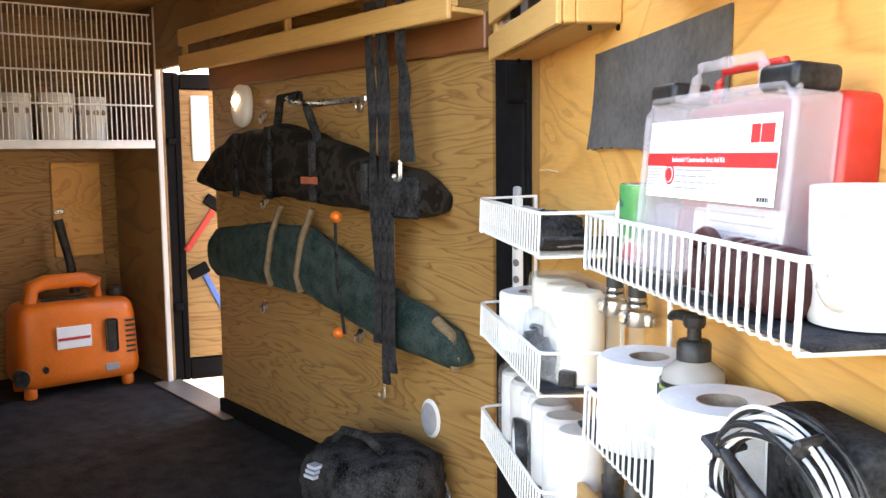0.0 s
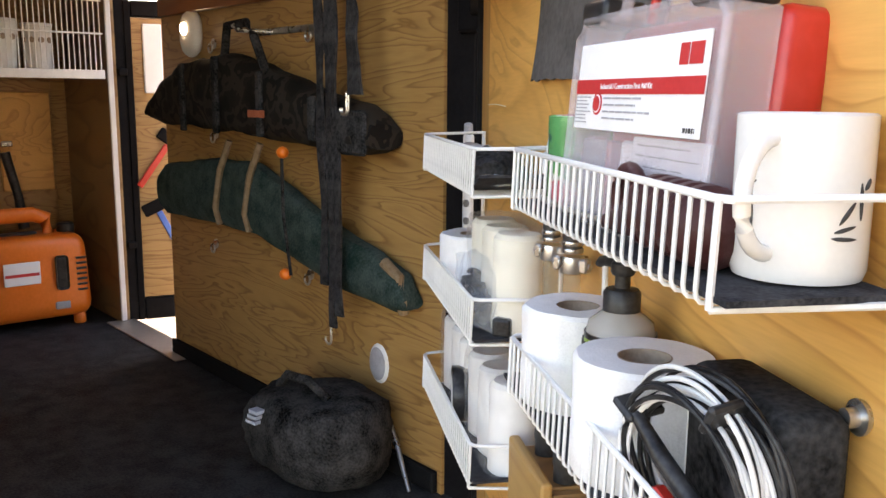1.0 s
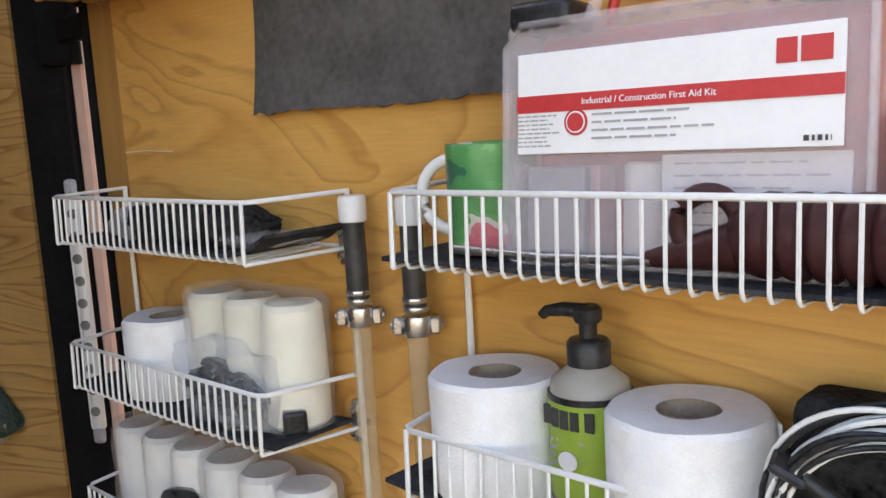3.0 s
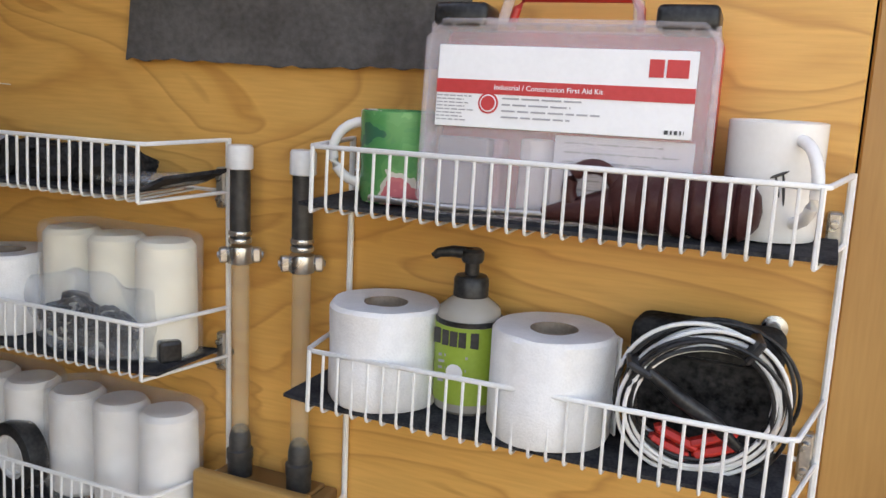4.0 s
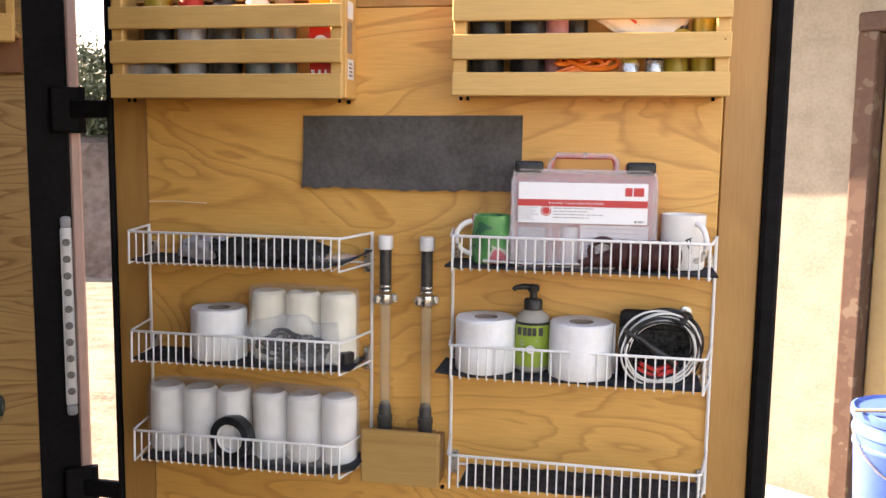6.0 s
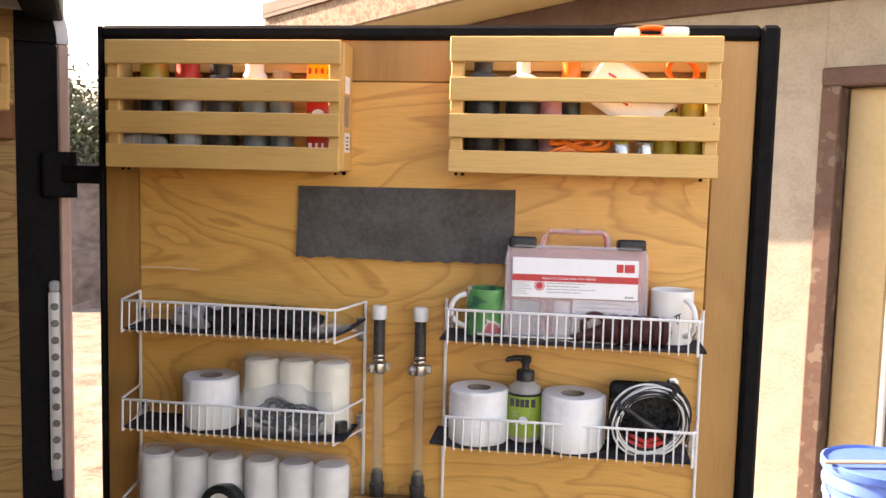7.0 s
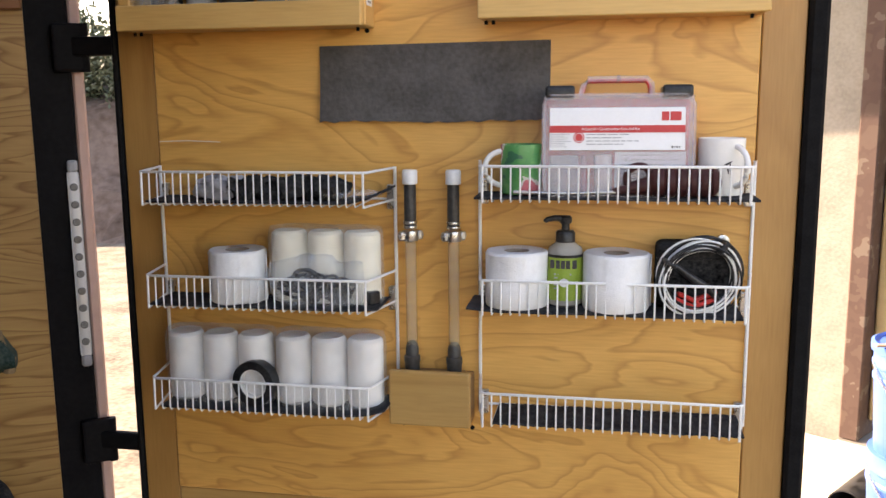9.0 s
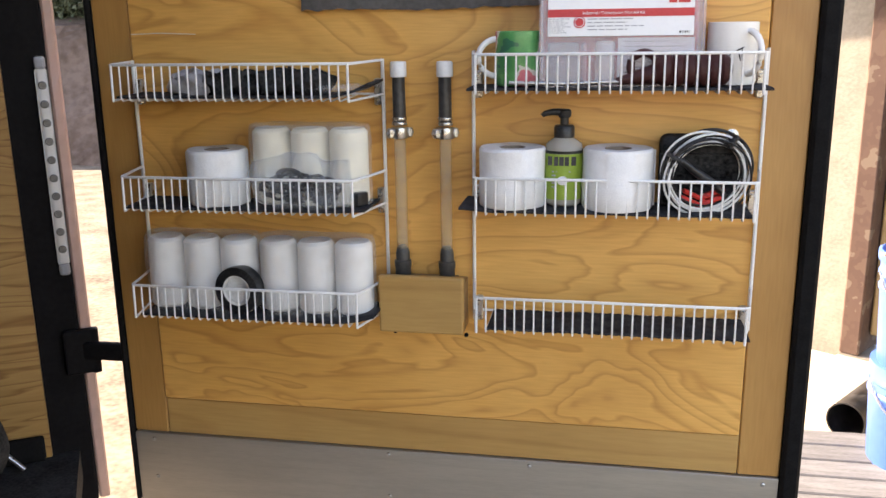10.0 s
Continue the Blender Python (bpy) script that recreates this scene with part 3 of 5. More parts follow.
liner(0.004, 0.452, 0.6985, 0.0, 0.0, "charcoal felt liner on the wire basket floor")
liner(-0.010, 0.436, 0.5095, 0.004, 0.0, "charcoal felt liner on the wire basket floor")
liner(0.035, 0.445, 0.3145, 0.0, 0.0, "ribbed charcoal rubber liner in the empty basket", True)
liner(-0.58, -0.151, 0.6865, 0.0, 0.022, "charcoal felt liner curling up at one end")
liner(-0.585, -0.163, 0.5015, 0.0, 0.004, "charcoal felt liner on the wire basket floor")
liner(-0.575, -0.154, 0.3115, 0.0, 0.014, "charcoal felt liner on the wire basket floor")


# ---- things on the racks ----
def paper_roll(x, y, z, r, h, tilt=0.0):
    p = thing("toilet_roll", "white toilet paper roll standing in a wire basket", "toilet roll", "toilet rolls", pose(x, y, z, 0, tilt, random.uniform(0, 40)))
    bm = bmesh.new()
    core = 0.021
    lathe(bm, [(core, 0.0), (r - 0.002, 0.0), (r, 0.004), (r + 0.0005, h * 0.4), (r - 0.0005, h * 0.42), (r, h - 0.004), (r - 0.003, h), (core, h - 0.001)], seg=44)
    for f in [f for f in bm.faces if len(f.verts) > 8]:
        bm.faces.remove(f)
    wobble(bm, 0.0014, 40, x * 9)
    part("paper", bm, PAPER, p, smooth=True)
    part("core", lathem([(core, 0.001), (core, h - 0.001), (core - 0.001, h - 0.001), (core - 0.001, 0.001)], seg=28), CARD, p, "cardboard core")
    t = bmesh.new()
    box(t, -0.001, 0.0008, 0.0, 0.05, 0.0, h - 0.006)
    wobble(t, 0.0015, 30, x)
    part("loose_sheet", t, PAPER, p, matrix=pose(r, -0.02, 0.002, 0, 0, 8))
    return p


paper_roll(0.070, -0.052, 0.5105, 0.053, 0.094)
paper_roll(0.236, -0.053, 0.5105, 0.055, 0.094)
paper_roll(-0.435, -0.050, 0.5025, 0.052, 0.093)


def towel_pack(x0, x1, yc, z, h, n, label, paper=PAPER):
    """Kitchen rolls side by side in clear film."""
    p = thing("paper_roll_pack", label, "paper rolls", "wrapped paper packs", pose(0, 0, z))
    w = (x1 - x0) / n
    for i in range(n):
        c = (x0 + w * (i + 0.5), yc, 0)
        r = w / 2 - 0.0012
        bm = lathem([(r - 0.006, 0.0), (r, 0.006), (r, h * 0.5), (r - 0.0008, h - 0.006), (r - 0.006, h), (0.012, h - 0.002)], c, 30)
        wobble(bm, 0.0012, 30, i)
        part("paper_roll", bm, paper, p, smooth=True)
    bm = bmesh.new()
    nseg, ring = 14, []
    for zz, s in ((-0.0005, 0.97), (0.004, 1.0), (h * 0.25, 1.01), (h * 0.5, 1.005), (h * 0.8, 1.01), (h - 0.001, 1.0), (h + 0.0065, 0.93)):
        pts = []
        for side in (0, 1):
            for k in range(nseg + 1):
                a = -math.pi / 2 + math.pi * k / nseg if side == 0 else math.pi / 2 + math.pi * k / nseg
                cx = x1 - w / 2 if side == 0 else x0 + w / 2
                pts.append((cx + math.cos(a) * (w / 2 + 0.0042) * s, yc + math.sin(a) * (w / 2 + 0.0042) * s, zz))
        ring.append([bm.verts.new(q) for q in pts])
    for A, B in zip(ring, ring[1:]):
        for k in range(len(A)):
            bm.faces.new((A[k], A[(k + 1) % len(A)], B[(k + 1) % len(B)], B[k]))
    bm.faces.new(ring[-1])
    bmesh.ops.subdivide_edges(bm, edges=[e for e in bm.edges], cuts=1)
    wobble(bm, 0.0026, 45, x0 * 5)
    part("film", bm, WRAP, p, "glossy clear plastic wrap", True)
    return p


towel_pack(-0.373, -0.171, -0.040, 0.5025, 0.128, 3, "three ivory paper rolls in clear plastic wrap", IVORY_PAPER)
towel_pack(-0.582, -0.377, -0.042, 0.3125, 0.126, 3, "white paper towel rolls in clear plastic wrap")
towel_pack(-0.372, -0.169, -0.042, 0.3125, 0.126, 3, "white paper towel rolls in clear plastic wrap")


def mug(x, y, z, r, h, handle_deg, material, name, label, marks=False, wide=0.6):
    m = thing(name, label, "mug", m=pose(x, y, z))
    t = 0.0032
    prof = [(r * 0.82, 0.0), (r * 0.95, 0.001), (r, 0.006), (r, h - 0.001), (r - t / 2, h), (r - t, h - 0.001), (r - t, 0.008), (0.0, 0.007)]
    part("body", lathem(prof, seg=40), material, m, smooth=True)
    pts = [Vector((r - 0.003 + 0.030 * wide / 0.6 * math.sin(radians(a)), 0, h * 0.52 - h * 0.34 * math.cos(radians(a)))) for a in range(0, 181, 15)]
    bm = tubem(pts, 0.0048, 10)
    part("handle", bm, WHITE, m, "white handle", True, pose(0, 0, 0, 0, 0, handle_deg))
    if marks:
        for a0, z0, a1, z1 in [(-120, 0.030, -100, 0.046), (-118, 0.026, -96, 0.033), (-122, 0.022, -95, 0.022), (-84, 0.052, -78, 0.036), (-76, 0.055, -72, 0.030), (-90, 0.05, -70, 0.056), (0, 0.034, 14, 0.046), (-4, 0.030, 16, 0.033), (-6, 0.027, 18, 0.026), (20, 0.056, 22, 0.036), (25, 0.052, 32, 0.058)]:
            q = [Vector(((r + 0.0004) * math.cos(radians(a0 + (a1 - a0) * k / 5)), (r + 0.0004) * math.sin(radians(a0 + (a1 - a0) * k / 5)), z0 + (z1 - z0) * k / 5)) for k in range(6)]
            part("brush_mark", tubem(q, [0.0003, 0.0011, 0.0013, 0.0012, 0.001, 0.0004], 5), INK, m, "black brush stroke")
    return m


mug(0.399, -0.034, 0.700, 0.0370, 0.092, -58, WHITE, "coffee_mug", "white glazed coffee mug with black brush marks", True)
mug(0.077, -0.052, 0.700, 0.0345, 0.083, 195, FLORAL, "flower_mug", "green mug printed with pink and white flowers, white handle")


def first_aid_kit():
    k = thing("first_aid_kit", "clear and red plastic first aid case standing in the basket", "first aid kit", m=pose(0.234, -0.079, 0.700, -5, 0, 3))
    # local: x across, y into the door, front face near y = 0
    w, h = 0.119, 0.162
    bm = boxm(-w, w, 0.036, 0.076, 0.0, h, 0.010, 3)
    part("back_shell", bm, RED, k, "red opaque back half", True)
    f = part("front_shell", boxm(-w, w, 0.0, 0.004, 0.0, h, 0.0018, 2), CLEAR, k, "clear plastic front half")
    part("shell_side", boxm(-w, -w + 0.004, 0.0042, 0.0355, 0.004, h - 0.004, 0.001), CLEAR, f)
    part("shell_side", boxm(w - 0.004, w, 0.0042, 0.0355, 0.004, h - 0.004, 0.001), CLEAR, f)
    part("shell_base", boxm(-w + 0.0045, w - 0.0045, 0.0042, 0.0355, 0.0, 0.004, 0.001), CLEAR, f)
    part("shell_top", boxm(-w + 0.0045, w - 0.0045, 0.0042, 0.0355, h - 0.004, h, 0.001), CLEAR, f)
    lip = bmesh.new()
    pts = [(-w + 0.008, -0.001, 0.0), (-w, -0.001, 0.012), (-w, -0.001, h - 0.014), (-w + 0.012, -0.001, h), (w - 0.012, -0.001, h), (w, -0.001, h - 0.014), (w, -0.001, 0.012), (w - 0.008, -0.001, 0.0)]
    tube(lip, pts, 0.0030, 8, True)
    for i in range(9):
        box(lip, -w + 0.02 + i * 0.0245, -w + 0.0225 + i * 0.0245, -0.002, 0.003, h - 0.005, h - 0.001)
    part("rim", lip, CLEAR, k, smooth=True)
    for sx in (-1, 1):
        bm = boxm(-0.024, 0.024, -0.003, 0.036, -0.006, 0.014, 0.005, 3)
        part("latch", bm, BLACK, k, "black snap latch", True, pose(sx * (w - 0.026), 0, h + 0.002))
    hp = [(-0.060, 0.012, h), (-0.055, 0.012, h + 0.018), (-0.048, 0.012, h + 0.027), (0.046, 0.012, h + 0.027), (0.053, 0.012, h + 0.018), (0.054, 0.012, h)]
    hb = bmesh.new()
    tube(hb, hp, 0.0047, 10)
    lathe(hb, [(0.0055, -0.003), (0.0055, 0.003)], (0.0, 0.010, h + 0.027), 12, "x")
    part("handle", hb, CLEAR, k, "clear carrying handle", True)
    part("handle", tubem([(p[0] * 0.98, 0.034, p[2] - 0.001) for p in hp], 0.0038, 10), RED, k, "red carrying handle", True)
    lab = part("label", boxm(-0.109, 0.105, -0.0016, -0.0004, 0.074, 0.142, 0.0004), LABEL, k, "white printed paper label")
    part("red_band", boxm(-0.109, 0.105, -0.0024, -0.0018, 0.102, 0.1135), RED_INK, lab)
    words("Industrial / Construction First Aid Kit", 0.0060, LABEL, lab, pose(-0.012, -0.0028, 0.1077, 90))
    # the maker's mark as two plain red shapes
    part("mark", boxm(0.068, 0.0795, -0.0024, -0.0018, 0.121, 0.135, 0.0002), RED_INK, lab)
    part("mark", boxm(0.0815, 0.0985, -0.0024, -0.0018, 0.121, 0.135, 0.0002), RED_INK, lab)
    part("badge", lathem([(0.0088, 0.0), (0.0088, 0.0006)], (-0.062, -0.0018, 0.0945), 24, "y"), RED_INK, lab)
    part("badge_ring", lathem([(0.0072, 0.0), (0.0072, 0.0003)], (-0.062, -0.00245, 0.0945), 24, "y"), LABEL, lab)
    part("badge_core", lathem([(0.0062, 0.0), (0.0062, 0.0003)], (-0.062, -0.0028, 0.0945), 24, "y"), RED_INK, lab)
    part("small_print", bars(-0.108, -0.074, 0.078, 0.101, -0.0020, 8, 3, 0.35), GREY_INK, lab)
    part("small_print", bars(-0.050, 0.036, 0.081, 0.1015, -0.0020, 4, 5, 0.28), GREY_INK, lab)
    part("small_print", bars(0.084, 0.099, 0.077, 0.081, -0.0020, 1, 8, 0.8, 0.0), INK, lab)
    part("paper_sheet", boxm(-0.004, 0.108, 0.006, 0.008, 0.006, 0.072), LABEL, k, "printed sheet inside the lid")
    part("sheet_print", bars(0.004, 0.100, 0.010, 0.070, 0.0056, 8, 9, 0.16), GREY_INK, k)
    part("bandage_box", boxm(-0.108, -0.062, 0.008, 0.032, 0.006, 0.066, 0.002), GREY_BOX, k, "grey dressing packet")
    part("bandage_box", boxm(-0.058, -0.050, 0.008, 0.032, 0.006, 0.066, 0.002), RED_BOX, k, "pink packet")
    part("bandage_roll", lathem([(0.012, 0.006), (0.0145, 0.008), (0.0145, 0.066), (0.012, 0.068), (0.0, 0.068)], (-0.022, 0.021, 0), 20), PAPER, k, "white gauze roll", True)


RED_BOX = plain("pink_packet", (0.50, 0.22, 0.24), 0.6, var=0.2)
first_aid_kit()


def sharpener():
    """A steel rod with a ribbed maroon grip and a hanging loop."""
    s = thing("sharpening_steel", "steel rod with ribbed maroon grip lying in the basket", "sharpening steel", m=pose(0, -0.088, 0.700))
    part("rod", tubem([(0.068, 0.0, 0.006), (0.15, 0.0, 0.0045), (0.232, 0.0, 0.0075)], 0.0033, 10), STEEL, s, smooth=True)
    prof = [(0.010, 0.280), (0.019, 0.284), (0.0235, 0.292)]
    for i in range(5):
        prof += [(0.0255, 0.300 + i * 0.017), (0.0250, 0.306 + i * 0.017), (0.0205, 0.310 + i * 0.017), (0.0245, 0.314 + i * 0.017)]
    prof += [(0.021, 0.388), (0.012, 0.395), (0.0, 0.397)]
    bm = lathem(prof, (0, 0.012, 0.0245), 22, "x")
    part("grip", bm, MAROON, s, smooth=True)
    part("neck", tubem([(0.228, 0.002, 0.008), (0.25, 0.004, 0.012), (0.285, 0.008, 0.018)], [0.005, 0.009, 0.016], 12), MAROON, s, smooth=True)
    part("loop", tubem(arc((0.268, 0.004, 0.0300), 0.0195, 0, 345, 22, "xz"), 0.0062, 10, True), MAROON, s, smooth=True)


sharpener()


def soap_bottle():
    b = thing("soap_bottle", "hand soap pump bottle with a lime green label", "soap bottle", m=pose(0.151, -0.040, 0.5105) @ Matrix.Diagonal((1.12, 1.12, 1, 1)))
    prof = [(0.022, 0.0), (0.0265, 0.004), (0.0275, 0.02), (0.0275, 0.085), (0.025, 0.098), (0.016, 0.106), (0.0125, 0.109)]
    part("bottle", lathem(prof, seg=36), SOAP, b, "cloudy plastic bottle", True)
    part("label", lathem([(0.0279, 0.012), (0.0279, 0.084)], seg=36), LIME, b, "lime green label", True)
    part("label_band", lathem([(0.0281, 0.0845), (0.0281, 0.089)], seg=36), BLACK, b)
    bm = bmesh.new()
    for x0, w in [(-0.021, 0.0078), (-0.0122, 0.006), (-0.005, 0.0064), (0.0025, 0.006), (0.0097, 0.0085)]:
        box(bm, x0, x0 + w, -0.0285 + abs(x0 + w / 2) ** 2 * 17, -0.0265 + abs(x0 + w / 2) ** 2 * 17, 0.0665, 0.0805)
    part("print", bm, INK, b)
    part("print", bars(-0.015, 0.015, 0.030, 0.060, -0.0262, 5, 4, 0.4), GREY_INK, b)
    part("seal", lathem([(0.0072, 0.0), (0.0072, 0.0006)], (0.0, -0.0280, 0.043), 20, "y"), LABEL, b)
    part("collar", lathem([(0.0145, 0.108), (0.0145, 0.124), (0.0125, 0.127), (0.006, 0.128), (0.006, 0.140), (0.0, 0.140)], seg=24), BLACK, b, "black pump collar", True)
    bm = bmesh.new()
    lathe(bm, [(0.008, 0.139), (0.0095, 0.142), (0.0095, 0.149), (0.007, 0.152), (0.0, 0.152)], seg=20)
    tube(bm, [(0.0, 0, 0.147), (-0.016, -0.004, 0.148), (-0.027, -0.007, 0.146), (-0.031, -0.008, 0.142)], [0.006, 0.0055, 0.0045, 0.0035], 10)
    part("pump_head", bm, BLACK, b, "black pump head", True)


soap_bottle()


def cable_coil():
    c = thing("cable_coil", "coiled black and white cable with red clamps", "cable", m=pose(0.368, -0.072, 0.568, 6, 0, 14))
    rnd = random.Random(4)
    for i in range(18):
        r = 0.058 + 0.010 * rnd.random() - 0.004 * (i % 3)
        off = Vector((rnd.uniform(-0.004, 0.004), rnd.uniform(-0.014, 0.008), rnd.uniform(-0.004, 0.004)))
        ph = rnd.uniform(0, 6)
        pts = []
        for k in range(48):
            a = 2 * math.pi * k / 48
            rr = r + 0.0025 * math.sin(2 * a + ph)
            pts.append(off + Vector((rr * 1.04 * math.cos(a), 0.004 * math.sin(a + ph), rr * 0.98 * math.sin(a))))
        part("cable_turn", tubem(pts, 0.0018, 8, True), WIRE if i % 2 == 0 else BLACK, c, "white cable turn" if i % 2 == 0 else "black cable turn", True)
    for a in (58, 152):
        p = Vector((0.060 * math.cos(radians(a)), 0.0, 0.060 * math.sin(radians(a))))
        part("tie", boxm(-0.011, 0.011, -0.018, 0.012, -0.003, 0.003, 0.002), BLACK, c, matrix=Matrix.Translation(p) @ pose(0, 0, 0, 0, -a, 0))
    part("plug", tubem([(-0.046, -0.010, 0.026), (-0.02, -0.011, 0.006), (0.010, -0.010, -0.014), (0.030, -0.008, -0.034)], [0.0045, 0.0065, 0.0065, 0.004], 12), BLACK, c, "black connector", True)
    for x, z, r in ((-0.020, -0.036, 25), (0.012, -0.034, -20)):
        bm = bmesh.new()
        box(bm, -0.020, 0.020, -0.006, 0.006, 0.001, 0.008, 0.003)
        box(bm, -0.020, 0.018, -0.006, 0.006, -0.010, -0.002, 0.003)
        part("clamp", bm, RED, c, "red battery clamp", matrix=pose(x, -0.004, z, 0, r, 0))


def black_case():
    b = thing("black_case", "black padded case behind the cable coil", "case", m=pose(0.352, -0.028, 0.5105, 0, 0, 0))
    part("shell", boxm(-0.052, 0.072, -0.022, 0.026, 0.0, 0.112, 0.012, 3), BLACK_CLOTH, b, smooth=True)
    part("lid_seam", tubem([(-0.052, -0.0225, 0.085), (0.072, -0.0225, 0.085)], 0.0015, 6), BLACK, b)


black_case()
cable_coil()
bm = lathem([(0.010, 0.0), (0.011, 0.002), (0.011, 0.004), (0.006, 0.005), (0.006, 0.012), (0.0, 0.012)], seg=20, axis="y")
solid("bolt", bm, STEEL, "zinc bolt and washer through the plywood", "bolt", m=pose(0.412, 0.008, 0.617), smooth=True)


def tape_roll():
    t = thing("tape_roll", "black tape roll standing on edge", "tape", m=pose(-0.400, -0.076, 0.3545, 0, 0, -8))
    part("tape", lathem([(0.027, -0.012), (0.0415, -0.012), (0.042, -0.010), (0.042, 0.010), (0.0415, 0.012), (0.027, 0.012), (0.027, -0.012)], seg=40, axis="y"), BLACK, t, smooth=True)
    part("core", lathem([(0.0252, -0.012), (0.0268, -0.012), (0.0268, 0.012), (0.0252, 0.012), (0.0252, -0.012)], seg=40, axis="y"), WHITE_PLASTIC, t, smooth=True)


tape_roll()


def flat_bags():
    rnd = random.Random(9)
    for i, (x, w, mat, lab) in enumerate([(-0.46, 0.045, GREY_BOX, "crumpled silvery packet of small parts"), (-0.40, 0.042, BLACK_CLOTH, "folded black cloth bag"), (-0.335, 0.05, BLACK_CLOTH, "folded black cloth bag"), (-0.27, 0.04, BLACK_CLOTH, "folded black cloth bag")]):
        bm = bmesh.new()
        blob(bm, (0, 0, 0.017), (w, 0.034, 0.020), 4, 0.012, 55, i * 3.1, 0.5)
        ob = solid("cloth_bag" if mat is BLACK_CLOTH else "parts_packet", bm, mat, lab, "bag", "flat bags in the basket", m=pose(x, -0.052, 0.688, 0, rnd.uniform(-6, 6), rnd.uniform(-15, 15)), smooth=True)
    # thin clear sleeve lying over them
    bm = bmesh.new()
    blob(bm, (0, 0, 0.006), (0.055, 0.038, 0.006), 3, 0.004, 40, 2.2, 0.6)
    solid("plastic_sleeve", bm, WRAP, "clear plastic sleeve lying in the basket", "bag", m=pose(-0.22, -0.05, 0.69), smooth=True)


flat_bags()


def gear_bag():
    g = thing("gear_bag", "clear plastic bag stuffed with black cords", "plastic bag", m=pose(-0.275, -0.078, 0.5035))
    rnd = random.Random(12)
    bm = bmesh.new()
    blob(bm, (0, 0, 0.042), (0.092, 0.020, 0.046), 4, 0.012, 34, 1.0, 0.45)
    part("film", bm, BAG_FILM, g, "clear plastic film", True)
    for i in range(20):
        cx, cz, r = rnd.uniform(-0.060, 0.060), rnd.uniform(0.020, 0.052), rnd.uniform(0.010, 0.022)
        pts = [Vector((cx + r * 1.2 * math.cos(a), rnd.uniform(-0.009, 0.009), cz + r * 0.8 * math.sin(a))) for a in [k * 0.45 for k in range(14)]]
        part("cord", tubem(pts, 0.0028, 7, True), BLACK, g, smooth=True)
    for i in range(5):
        bm = bmesh.new()
        blob(bm, (rnd.uniform(-0.06, 0.06), 0, 0.014), (0.016, 0.010, 0.011), 2, 0.003, 60, i)
        part("adapter", bm, BLACK, g, smooth=True)


gear_bag()


def glue_tube():
    t = thing("glue_tube", "small black tube with a blue cap", "tube", m=pose(-0.187, -0.060, 0.516, 0, 0, -35))
    part("body", boxm(-0.016, 0.016, -0.012, 0.012, -0.0125, 0.012, 0.004, 2), BLACK, t)
    part("cap", lathem([(0.008, 0.0), (0.009, 0.002), (0.009, 0.016), (0.006, 0.018)], (-0.006, 0, 0.012), 16), BLUE, t, "blue cap", True)


glue_tube()


def sight_tube(x):
    """A capped riser: hose and clear pipe held by a clamp, its foot in a wooden block."""
    t = thing("water_tube", "clear plastic pipe with rubber hose and white cap", "pipe", "capped pipes", pose(x, -0.022, 0))
    part("cap", lathem([(0.0125, 0.712), (0.0135, 0.713), (0.0135, 0.734), (0.012, 0.737), (0.0, 0.7375)], seg=22), WHITE_PLASTIC, t, "white cap", True)
    part("hose", lathem([(0.0105, 0.635), (0.0108, 0.66), (0.0105, 0.712)], seg=20), PVC, t, "dark rubber hose", True)
    for z in (0.642, 0.634):
        part("hose_clamp", lathem([(0.0118, z), (0.0122, z + 0.001), (0.0122, z + 0.004), (0.0118, z + 0.005)], seg=20), STEEL, t, smooth=True)
    bm = bmesh.new()
    lathe(bm, [(0.0128, 0.612), (0.0134, 0.614), (0.0134, 0.628), (0.0128, 0.630)], seg=20)
    box(bm, -0.022, -0.012, -0.006, 0.006, 0.613, 0.629, 0.002)
    box(bm, 0.012, 0.022, -0.006, 0.006, 0.613, 0.629, 0.002)
    tube(bm, [(-0.024, 0, 0.621), (0.024, 0, 0.621)], 0.0035, 8)
    box(bm, -0.006, 0.006, 0.010, 0.022, 0.614, 0.628)
    part("pipe_clamp", bm, STEEL, t, "zinc pipe clamp", True, pose(0, 0, 0, 0, 0, 38))
    part("pipe", lathem([(0.0098, 0.42), (0.0098, 0.62)], seg=22), TUBE_CLEAR, t, "yellowed clear pipe", True)
    part("fitting", lathem([(0.0135, 0.372), (0.0135, 0.390), (0.0145, 0.392), (0.0145, 0.402), (0.0118, 0.404), (0.0118, 0.416), (0.010, 0.424), (0.006, 0.429), (0.0, 0.430)], seg=20), PVC, t, "grey pipe fitting", True)


sight_tube(-0.121)
sight_tube(-0.044)


def pipe_block():
    b = thing("wooden_block", "pine block box holding the pipe feet", "wooden box", m=pose(-0.083, 0, 0.283))
    part("front_board", boxm(-0.074, 0.073, -0.060, -0.046, 0.0, 0.101, 0.004, 2), BOARD_H, b)
    part("side_board", boxm(0.056, 0.071, -0.0455, 0.007, 0.0, 0.086, 0.002), DARK_PLY, b)
    part("side_board", boxm(-0.072, -0.057, -0.0455, 0.007, 0.0, 0.086, 0.002), DARK_PLY, b)
    part("base", boxm(-0.0565, 0.0555, -0.0455, 0.007, 0.0, 0.088, 0.002), DARK_PLY, b)


pipe_block()


